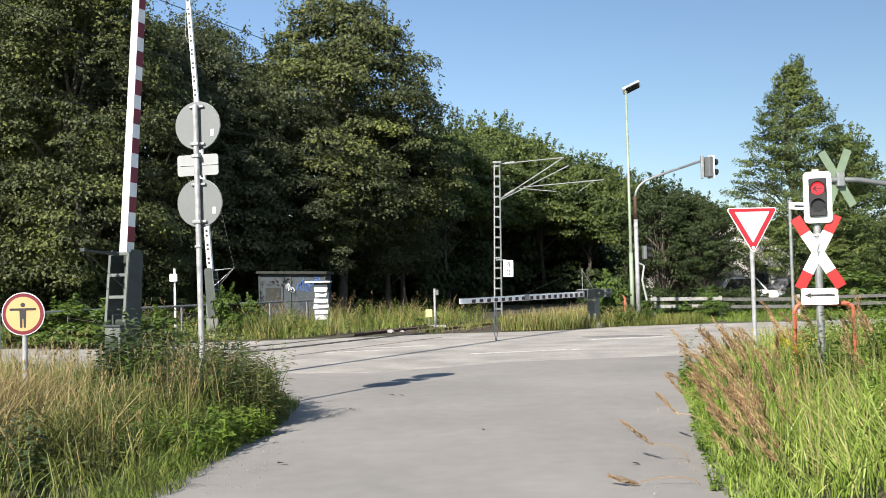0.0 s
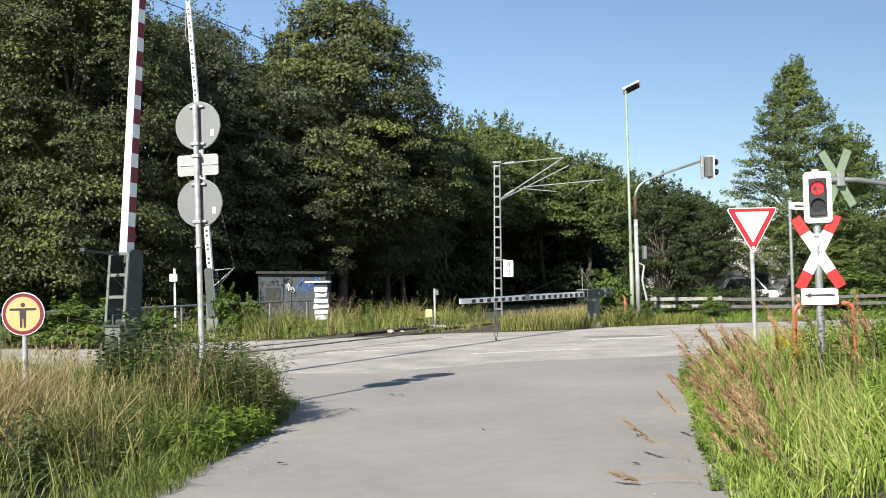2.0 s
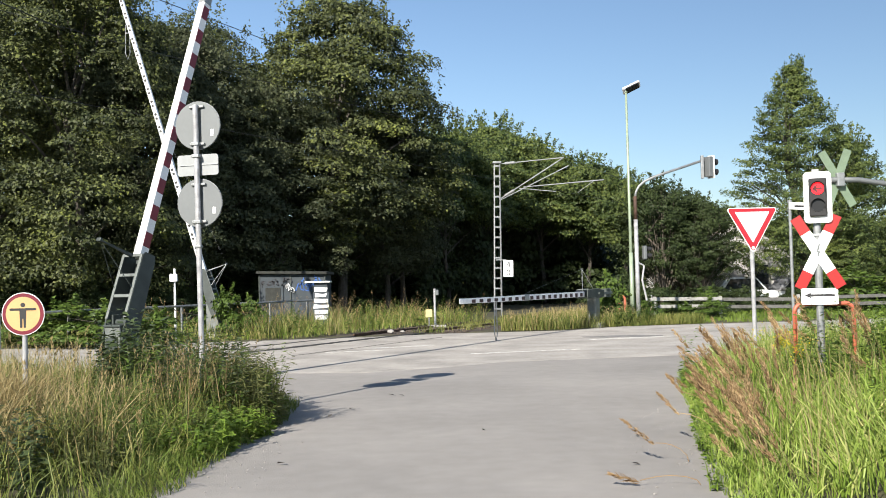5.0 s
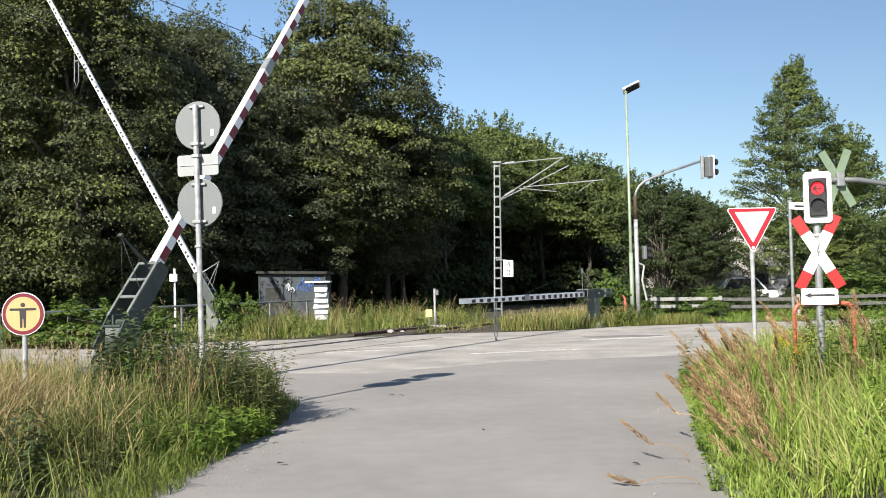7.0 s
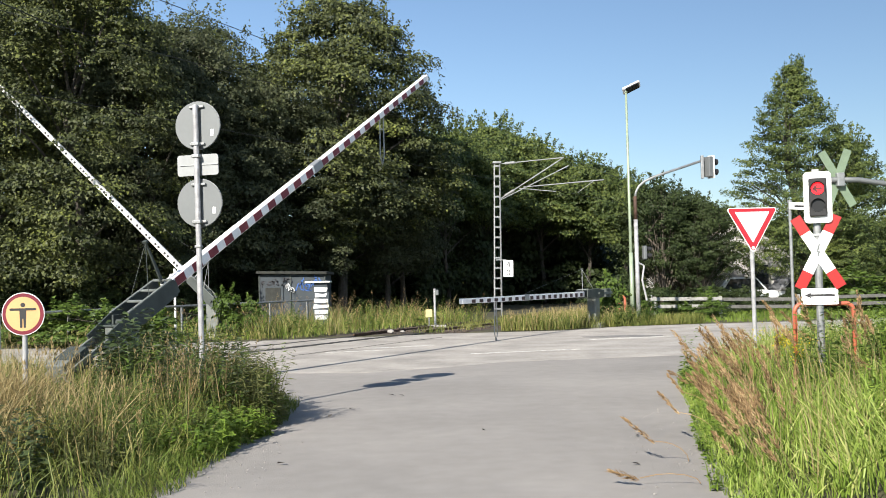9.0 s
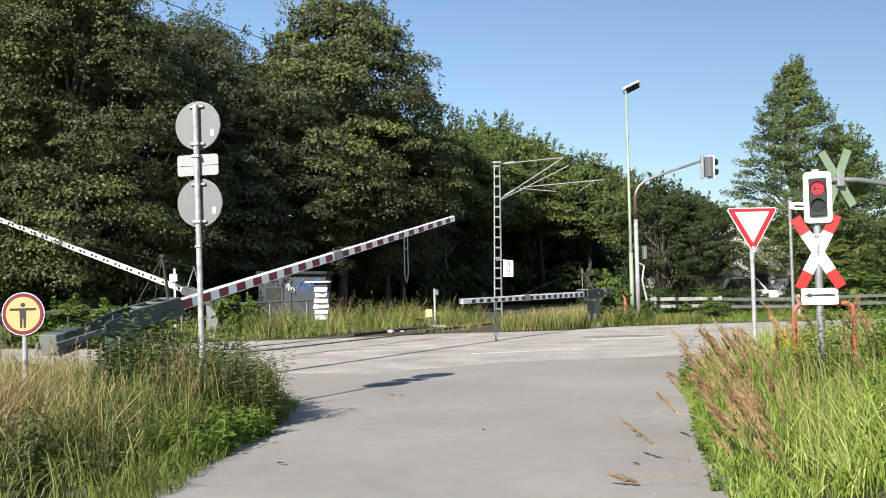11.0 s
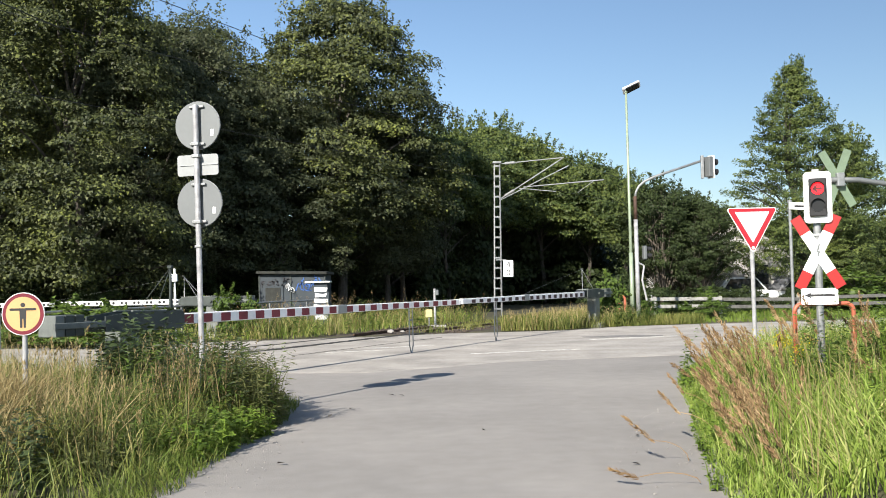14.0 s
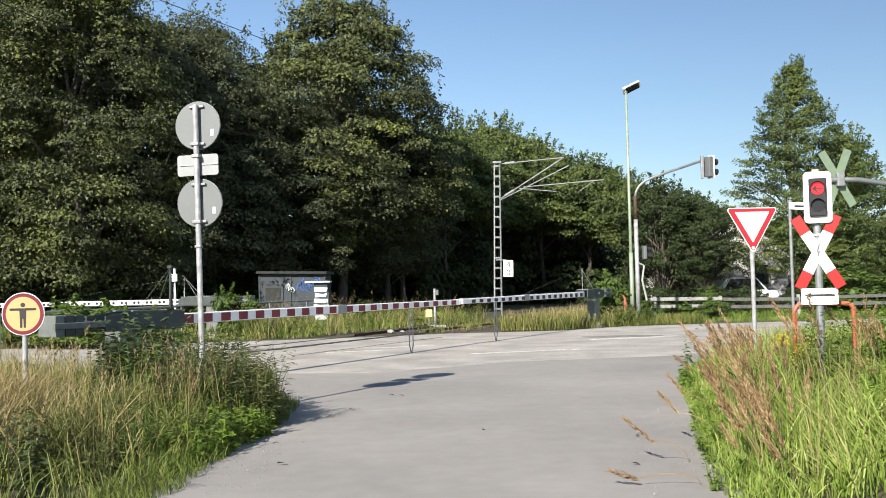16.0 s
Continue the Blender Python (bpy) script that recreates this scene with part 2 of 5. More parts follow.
def leaf_mesh(name, at, way, normal, length, width, mat, pointed=False):
    """Many small folded leaves: a base, a tip and two sides each; pointed ones have three corners."""
    side = unit(np.cross(way, normal))
    up = unit(np.cross(side, way))
    L, Wd = length[:, None], width[:, None]
    if pointed:
        v = np.stack([at + side * Wd * 0.55, at + way * L, at - side * Wd * 0.55 + up * Wd * 0.3], 1).reshape(-1, 3)
        return mesh_object(name, v.tolist(), np.arange(len(v)).reshape(-1, 3).tolist(), mat)
    v = np.stack([at, at + way * L * 0.45 + side * Wd * 0.5 + up * Wd * 0.18, at + way * L, at + way * L * 0.45 - side * Wd * 0.5 + up * Wd * 0.18], 1).reshape(-1, 3)
    n = len(at)
    f = np.arange(4 * n).reshape(n, 4)
    return mesh_object(name, v.tolist(), f.tolist(), mat)


def blade_arrays(base, height, width, lean, rng, droop=0.12):
    """Bent, tapering blades: seven corners each."""
    n = len(base)
    a = rng.uniform(0, 2 * math.pi, n)
    side = np.stack([np.cos(a), np.sin(a), np.zeros(n)], 1)
    rows = []
    for t, k in ((0.0, 0.8), (0.4, 1.0), (0.75, 0.7)):
        c = base.copy()
        c[:, :2] += lean * (height * t ** 2)[:, None]
        c[:, 2] += height * (t - droop * t ** 2 * np.linalg.norm(lean, axis=1))
        rows += [c - side * (width * k / 2)[:, None], c + side * (width * k / 2)[:, None]]
    c = base.copy()
    c[:, :2] += lean * height[:, None]
    c[:, 2] += height * (1 - droop * 2.2 * np.linalg.norm(lean, axis=1))
    rows.append(c)
    v = np.stack(rows, 1).reshape(-1, 3)
    o = np.arange(n)[:, None] * 7
    quads = np.concatenate([o + np.array([0, 1, 3, 2]), o + np.array([2, 3, 5, 4])])
    tris = o + np.array([4, 5, 6])
    return v, quads, tris, c


def blades(name, base, height, width, lean, mat, rng, label, category="grass", droop=0.12):
    v, q, t, tips = blade_arrays(base, height, width, lean, rng, droop)
    ob = mesh_object(name, v.tolist(), q.tolist() + t.tolist(), mat)
    tagged(ob, label, category, kind="stuff")
    return tips


def inside(poly, p):
    """Which of the points p lie inside the outline."""
    x, y = p[:, 0], p[:, 1]
    hit = np.zeros(len(p), bool)
    for (x0, y0), (x1, y1) in zip(poly, poly[1:] + poly[:1]):
        cross = (y0 > y) != (y1 > y)
        hit ^= cross & (x < (x1 - x0) * (y - y0) / ((y1 - y0) or 1e-9) + x0)
    return hit


def scatter(poly, n, rng):
    """n points on the ground inside the outline."""
    lo, hi = np.min(poly, 0), np.max(poly, 0)
    got = np.zeros((0, 2))
    while len(got) < n:
        p = rng.uniform(lo, hi, (n * 2, 2))
        got = np.concatenate([got, p[inside(poly, p)]])
    return np.concatenate([got[:n], np.zeros((n, 1))], 1)


# ---- ground and roads ----
ALONG, ACROSS = Vector((0.474, 0.880, 0)), Vector((0.880, -0.474, 0))   # along the track, and from it towards the side road


def by_track(off, s, z=0.0):
    """The place s metres along the track's direction, off metres across it."""
    p = ACROSS * off + ALONG * s
    return (p.x, p.y, z)


def build_ground():
    bm = bmesh.new()
    bmesh.ops.create_grid(bm, x_segments=60, y_segments=60, size=1500, matrix=Matrix.Translation((0, 600, -0.015)))
    tagged(part("ground", bm, SOIL), "grassy brown soil reaching to the horizon", "ground", kind="structure")
    outline = [(-2.3, -60), (2.0, -60), (2.1, 5), (2.2, 7.8), (2.74, 10.5), (3.16, 12.6), (3.55, 14.8), (4.1, 17.5), (5.2, 20.3), (7.2, 22.6), (11, 24.2), (18, 25.5), (40, 27),
               (40, 37.5), (18, 36.4), (11.7, 35.8), (9.3, 35.6), (6.2, 35.1), (3.9, 33.2), (0.2, 33.1), (-2.5, 32.1), (-6.3, 31.4), (-11, 30.6), (-40, 28),
               (-40, 23), (-16, 23.4), (-9, 22.2), (-6.2, 20.2), (-4.2, 18.2), (-2.9, 16.2), (-2.15, 14.2), (-2.12, 12.3), (-2.2, 11.2), (-2.32, 10.0), (-2.44, 8.0), (-2.45, 5)]
    edge = []
    for (x0, y0), (x1, y1) in zip(outline, outline[1:] + outline[:1]):
        k = max(1, int(math.hypot(x1 - x0, y1 - y0) / 0.5))
        for i in range(k):
            x, y = x0 + (x1 - x0) * i / k, y0 + (y1 - y0) * i / k
            w = noise.noise_vector((x * 0.9, y * 0.9, 0)) * 0.10
            edge.append((x + w.x, y + w.y))
    road = tagged(part("road", flat(edge, -0.15, 0.0), ASPHALT), "worn grey asphalt road leading to the level crossing", "road", kind="structure")
    # paler surface of the crossing
    pale = [(-16, 22.95), (-9, 21.8), (-5.2, 19.9), (-3.2, 19.3), (-1.5, 19.0), (0.2, 19.9), (1.3, 20.8), (3.2, 21.1), (5.3, 21.45), (8, 23.1), (13, 24.9), (22, 26.3), (22, 36.2), (11.7, 35.5), (6.2, 34.8), (3.9, 32.9), (0.2, 32.8), (-2.5, 31.8), (-6.3, 31.1), (-16, 29.5)]
    tagged(part("road_surface", flat(pale, -0.05, 0.004), ASPHALT_LIGHT), "pale worn asphalt surface of the level crossing", "road", kind="structure")
    # rail grooves
    rng = np.random.default_rng(5)
    for off, s0, s1, w, name, lab in ((-16.72, 19.0, 29.6, 0.36, "rail_groove", "dark rail groove set in the crossing road"),
                                      (-14.7, 19.5, 27.0, 0.05, "road_joint", "thin dark seam in the crossing road"),
                                      (-18.15, 19.6, 27.4, 0.20, "rail_groove", "dark rail groove set in the crossing road")):
        pts = []
        for i in range(41):
            s = s0 + (s1 - s0) * i / 40
            pts.append((s, off + noise.noise((s * 0.7, off, 0)) * 0.06, w * (0.7 + 0.6 * rng.random())))
        lo = [by_track(o - ww / 2, s)[:2] for s, o, ww in pts]
        hi = [by_track(o + ww / 2, s)[:2] for s, o, ww in pts]
        tagged(part(name, flat(lo + hi[::-1], -0.02, 0.009), TAR), lab, "road joint", kind="structure")
    for (x, y, w, d, a), mat, lab in (((5.1, 28.9, 2.3, 1.1, 8), PATCH, "dark repaired patch in the road"),):
        pts = [(x + (w / 2) * math.cos(t) * (1 + 0.25 * noise.noise((t * 2, 0, 3))), y + (d / 2) * math.sin(t)) for t in np.linspace(0, 2 * math.pi, 28)[:-1]]
        tagged(part("road_patch", flat(pts, -0.02, 0.009), mat), lab, "road patch", kind="structure")
    # worn remains of painted lines
    for x0, y0, x1, y1, w in ((-1.9, 26.2, -0.3, 26.9, 0.16), (4.0, 27.7, 6.6, 28.5, 0.12), (0.6, 23.3, 3.2, 24.0, 0.10), (-3.0, 25.0, -1.6, 25.3, 0.07)):
        d = Vector((x1 - x0, y1 - y0)).normalized()
        nx, ny = -d.y * w / 2, d.x * w / 2
        lo, hi = [], []
        for i in range(21):
            t, j = i / 20, rng.uniform(0.35, 1.0)
            cx, cy = x0 + (x1 - x0) * t, y0 + (y1 - y0) * t
            lo.append((cx - nx * j, cy - ny * j))
            hi.append((cx + nx * j, cy + ny * j))
        tagged(part("road_marking", flat(lo + hi[::-1], -0.02, 0.010), LINE), "worn pale remains of a painted road line", "road marking", kind="structure")
    # loose stones and crumbs on the asphalt
    bm = bmesh.new()
    spots = [(-1.6, 11.6), (-1.75, 11.0), (-0.75, 15.9), (2.1, 8.6), (1.9, 9.3), (2.3, 10.1), (-1.9, 10.4), (1.2, 13.0), (2.8, 27.0), (-2.2, 21.0), (0.9, 29.5), (-1.2, 22.4)]
    spots += [(rng.uniform(1.5, 2.6) + 0.14 * (y - 9), y) for y in rng.uniform(7.6, 13, 70)] + [(-2.1 + rng.normal(0.2, 0.18), y) for y in rng.uniform(8, 12.8, 60)]
    for x, y in spots:
        r = rng.uniform(0.003, 0.010)
        bmesh.ops.create_icosphere(bm, subdivisions=1, radius=r, matrix=Matrix.LocRotScale((x, y, 0.004), Euler((rng.random() * 3, 0, rng.random() * 3)), Vector((1.2, 1, 0.6))))
    at = np.array([[-0.75, 14.9, 0.012], [-0.62, 14.85, 0.01], [1.7, 8.9, 0.01], [2.0, 10.6, 0.01], [-1.5, 12.6, 0.01], [-1.3, 13.4, 0.012], [0.4, 11.2, 0.01], [-1.6, 9.4, 0.01]])
    k = len(at)
    a = rng.uniform(0, 6, k)
    tagged(leaf_mesh("dead_leaves", at, np.stack([np.cos(a), np.sin(a), np.full(k, 0.2)], 1), np.tile([0.2, 0.1, 1.0], (k, 1)), rng.uniform(0.06, 0.14, k), rng.uniform(0.04, 0.07, k), BARK), "few dry brown leaves lying on the asphalt", "leaves", kind="stuff")
    tagged(part("gravel", bm, STONE), "loose pale gravel crumbs on the asphalt", "gravel", kind="stuff")


def build_track():
    bed = [by_track(o, s)[:2] for o, s in ((-15.4, 29.8), (-15.4, 160), (-19.6, 160), (-19.6, 27.6))]
    tagged(part("track_bed", flat(bed, -0.06, -0.01), BALLAST), "brown ballast bed of the railway track", "track bed", kind="structure")
    for off, s0 in ((-16.72, 29.6), (-18.15, 27.4)):
        rail = thing("rail", Matrix(), "rusty brown steel rail running beside the grass", "rail", "track rails")
        a, b = Vector(by_track(off, s0, 0)), Vector(by_track(off, 160, 0))
        mid, turn = (a + b) / 2, Matrix.Rotation(math.atan2(ALONG.y, ALONG.x), 4, "Z")
        for n, sz, z in (("rail_foot", (1, 0.14, 0.03), -0.055), ("rail_web", (1, 0.03, 0.09), 0.0), ("rail_head", (1, 0.072, 0.045), 0.06)):
            part(n, box(((b - a).length, sz[1], sz[2]), (mid.x, mid.y, z), 0, turn), RUST, rail)
    rng = np.random.default_rng(6)
    bm = bmesh.new()
    for i in range(800):
        p = by_track(rng.uniform(-19.4, -15.5), 29.9 + 14 * rng.random() ** 1.4)
        r = rng.uniform(0.025, 0.07)
        bmesh.ops.create_icosphere(bm, subdivisions=1, radius=r, matrix=Matrix.LocRotScale((p[0], p[1], 0.0), Euler((rng.random() * 3, 0, rng.random() * 3)), Vector((1.3, 1, 0.7))))
    tagged(part("ballast", bm, BALLAST), "coarse brown ballast stones between the rails", "ballast", kind="stuff")
    proto = None
    for i in range(70):
        s = 30.4 + i * 0.65
        m = Matrix.Translation(by_track(-17.43, s, -0.03)) @ Matrix.Rotation(math.atan2(ACROSS.y, ACROSS.x), 4, "Z")
        if proto is None:
            proto = part("sleeper", box((2.5, 0.26, 0.09), (0, 0, 0), 0.015), SLEEPER)
            proto.matrix_basis = m
            tagged(proto, "dark old wooden sleeper in the track bed", "sleeper", "track sleepers")
        else:
            copy_thing(proto, m)


# ---- barriers ----
ARM_START, ARM_JOINT = 1.20, 5.95


def arm_profile(x0, x1, w0, h0, w1, h1):
    bm = bmesh.new()
    c = 0.17
    ends = []
    for x, w, h in ((x0, w0, h0), (x1, w1, h1)):
        ends.append([bm.verts.new((x, y * w / 2, z * h / 2)) for y, z in ((-1, -1 + c), (-1, 1 - c), (-1 + c, 1), (1 - c, 1), (1, 1 - c), (1, -1 + c), (1 - c, -1), (-1 + c, -1))])
    for i in range(8):
        j = (i + 1) % 8
        bm.faces.new((ends[0][i], ends[0][j], ends[1][j], ends[1][i]))
    bm.faces.new(ends[0])
    bm.faces.new(ends[1][::-1])
    bmesh.ops.recalc_face_normals(bm, faces=bm.faces[:])
    return bm


def barrier(m, length, height, foot_at, stay=False, label="", both=False):
    """A crossing barrier: pedestal, swinging arm with bands, carrier, king post and hanging foot. Its arm points along +x."""
    ob = thing("crossing_barrier", m, label, "barrier", "level crossing barriers")
    part("pedestal", box((0.42, 0.32, height - 0.06), (-0.02, 0, (height - 0.06) / 2), 0.02), LIGHT_GREY, ob, "pale grey steel pedestal")
    part("pedestal_cap", box((0.46, 0.36, 0.04), (-0.02, 0, height - 0.05), 0.012), GREEN_GREY, ob)
    part("pedestal_door", box((0.02, 0.24, height * 0.55), (-0.236, 0, height * 0.52), 0.006), GREEN_GREY, ob, "dark access door")
    for y in (-0.14, 0.14):
        part("bearing", box((0.14, 0.04, 0.20), (-0.02, y, height + 0.02), 0.012), GREEN_GREY, ob)
    part("foundation", box((0.7, 0.7, 0.16), (-0.02, 0, 0.06), 0.02), CONCRETE, ob, "concrete foundation block")
    w0, h0, wj, hj, w1, h1 = 0.15, 0.182, 0.135, 0.168, 0.108, 0.135
    arm = part("arm", arm_profile(ARM_START - 0.15, ARM_JOINT, w0, h0, wj, hj), ARM_WHITE, ob, "white arm with red bands", False)
    part("arm_tip_section", arm_profile(ARM_JOINT, length, wj * 0.95, hj * 0.94, w1, h1), ARM_WHITE, arm)
    part("joint_sleeve", arm_profile(ARM_JOINT - 0.16, ARM_JOINT + 0.16, wj * 1.1, hj * 1.1, wj * 1.06, hj * 1.06), PLATE_BACK, arm)
    part("end_cap", arm_profile(length, length + 0.05, w1 * 1.12, h1 * 1.1, w1 * 1.0, h1 * 1.0), WHITE, arm)
    centres = [1.37 + 0.47 * k for k in range(10)] + [6.22 + 0.47 * k for k in range(30)]
    for c in centres:
        if c > length - 0.15 or abs(c - ARM_JOINT) < 0.24:
            continue
        if c < ARM_JOINT:
            t = (c - ARM_START) / (ARM_JOINT - ARM_START)
            w, h = w0 + (wj - w0) * t, h0 + (hj - h0) * t
        else:
            t = (c - ARM_JOINT) / (length - ARM_JOINT)
            w, h = wj * 0.95 + (w1 - wj * 0.95) * t, hj * 0.94 + (h1 - hj * 0.94) * t
        b = box((0.245, 0.008, h * 0.80), (c, -w / 2 + 0.0005, -h * 0.02))
        part("red_band", b, ARM_RED, arm)
        if both:
            # red bands again on the shaded side, with the shade put into the colour
            part("red_band", box((0.23, 0.008, h * 0.66), (c, w / 2 - 0.0005, -h * 0.08)), ARM_RED_SHADE, arm, "red band in a darkened shade-side colour")
            continue
        for dx in (-0.078, 0.078):
            part("reflector", tube((c + dx, w / 2 - 0.01, 0.0), (c + dx, w / 2 + 0.004, 0.0), 0.054 * (0.75 + h), None, 10), BLACK, arm, "small dark round hole")
    # carrier: two side plates, rungs, clamp and counterweight
    for y in (-0.19, 0.19):
        part("side_plate", slab([(-0.55, -0.12), (-0.55, 0.11), (0.0, 0.165), (1.06, 0.145), (1.12, 0.10), (1.12, -0.10), (1.0, -0.13), (0.0, -0.15)], y - 0.03 if y < 0 else y, y if y < 0 else y + 0.03), GREEN_GREY, arm)
        part("weight_beam", box((1.0, 0.05, 0.09), (-0.98, y, 0.0), 0.008), LIGHT_GREY, arm)
        part("plate_rim", box((1.06, 0.05, 0.022), (0.53, y, 0.162), 0.005, Matrix.Rotation(radians(1.1), 4, "Y")), LIGHT_GREY, arm)
    for x in (0.38, 0.72, 1.05):
        part("rung", box((0.05, 0.41, 0.03), (x, 0, 0.15), 0.006), LIGHT_GREY, arm)
    part("floor_plate", box((0.72, 0.40, 0.02), (0.72, 0, -0.135), 0.004), GREEN_GREY, arm)
    part("pivot_shaft", tube((0, -0.26, 0), (0, 0.26, 0), 0.05, None, 16), GREEN_GREY, arm)
    for x in (-1.36, -1.18, -1.0):
        part("counterweight", box((0.165, 0.36, 0.31), (x, 0, 0.0), 0.012), LIGHT_GREY if x < -1.3 else GREEN_GREY, arm)
    k = 0.35 if stay else 0.55
    part("king_post", slab([(1.04 - 0.055 * k, 0.10), (1.04 + 0.055 * k, 0.10), (1.04 + 0.015 * k, 0.84), (1.04 - 0.015 * k, 0.84)], -0.03 * k, 0.03 * k), STEEL if stay else GREEN_GREY, arm, "tapered king post")
    part("king_head", box((0.06, 0.09, 0.05), (1.04, 0, 0.86), 0.01), GREEN_GREY, arm)
    for y in (-0.19, 0.19):
        part("king_brace", pipe([(0.50, y, 0.17), (1.04, 0.0, 0.85)], 0.010 if stay else 0.005, 6), STEEL if stay else GREEN_GREY, arm)
    if stay:
        part("stay_wire", pipe([(1.02, 0.0, 0.86), (6.2, 0.0, 0.08)], 0.0018, 5), STEEL, arm)
    # the foot hangs from a pin under the arm
    drop = height - 0.02
    foot = part("hanging_foot", pipe([(-0.075, 0, 0.0), (-0.085, 0, -drop + 0.22), (0.0, 0, -drop), (0.085, 0, -drop + 0.22), (0.075, 0, 0.0)], 0.014, 8), STEEL, arm, "thin galvanised hanging support foot")
    part("foot_crossbar", box((0.17, 0.02, 0.03), (0, 0, -0.30), 0.004), STEEL, arm).parent = foot
    foot.location = (foot_at, 0, -0.05)
    return ob, arm, foot, (foot_at, height)


NEAR_ANGLES = [(0.0, 85.2), (1.5, 85.2), (3.0, 85.0), (3.3, 84.3), (3.5, 83.0), (3.8, 79.6), (4.2, 76.0), (5.2, 68.6), (6.3, 59.2), (7.0, 51.6), (8.0, 40.6), (9.0, 29.2), (9.2, 27.4), (10.2, 17.2), (11.3, 8.4), (11.6, 5.8), (11.9, 3.5), (12.2, 1.3), (12.4, 0.1), (12.6, 0.0), (14.0, 0.0), (16.0, 0.0)]
LEFT_ANGLES = [(0.0, 86.0), (1.5, 86.0), (3.0, 85.6), (3.3, 85.1), (3.5, 84.4), (3.8, 81.9), (4.2, 77.6), (5.2, 72.2), (6.3, 65.8), (7.0, 60.9), (8.0, 53.2), (9.0, 44.4), (9.2, 42.5), (10.2, 31.0), (11.3, 16.9), (11.5, 14.2), (11.9, 8.2), (12.2, 3.2), (12.4, 0.4), (12.6, 0.0), (14.0, 0.0), (16.0, 0.0)]


def heading(az):
    return 90.0 - az


NEAR = barrier(pose(-5.16, 16.08, 0, 0, 0, heading(28.3)) @ Matrix.Scale(1.034, 4), 11.25, 1.118, 8.86, False, "red and white crossing barrier with green grey counterweight carrier")
LEFT = barrier(pose(-7.85, 34.0, 0, 0, 0, heading(-79)), 13.5, 1.25, 10.15, True, "white crossing barrier seen from its plain back")
RIGHT = barrier(pose(5.25, 35.3, 0, 0, 0, heading(208.3)), 10.1, 1.17, 8.05, True, "lowered red and white barrier at the far roadside", True)


def motions():
    for (ob, arm, foot, (at, height)), angles in ((NEAR, NEAR_ANGLES), (LEFT, LEFT_ANGLES)):
        walk(arm, [(t, pose(0, 0, height, 0, -a, 0)) for t, a in angles])
        walk(foot, [(t, pose(at, 0, -0.05, 0, a, 0)) for t, a in angles])
    # the reeds sway in the wind
    drift = [(0.0, 0.0), (1.5, -1.2), (2.6, -0.6), (3.5, -1.8), (4.8, -0.8), (7.0, -1.8), (8.2, -0.6), (9.0, 0.2), (10.2, -0.6), (11.4, 0.2), (12.5, 1.2), (13.5, 2.6), (14.5, 4.6), (15.3, 5.2), (16.0, 8.0)]
    for i, ob in enumerate(REEDS):
        x, y, z = ob.location
        walk(ob, [(t, pose(x, y, z, 0.5 * math.sin(1.7 * t + i), a * (1.0 if y < 13 else 0.6) + 0.5 * math.sin(2.3 * t + 1.9 * i), 0)) for t, a in drift])
    for ob in LEANERS:
        x, y, z = ob.location
        walk(ob, [(t, pose(x, y, z, 0, a, 0)) for t, a in ((0.0, 0.0), (1.5, 1.6), (3.5, 0.1), (5.2, 0.9), (7.0, 0.1), (9.0, 2.0), (10.8, 0.6), (12.5, 0.9), (14.5, 2.9), (16.0, 2.1))])
    arm = RIGHT[1]
    arm.location = (0, 0, RIGHT[3][1])


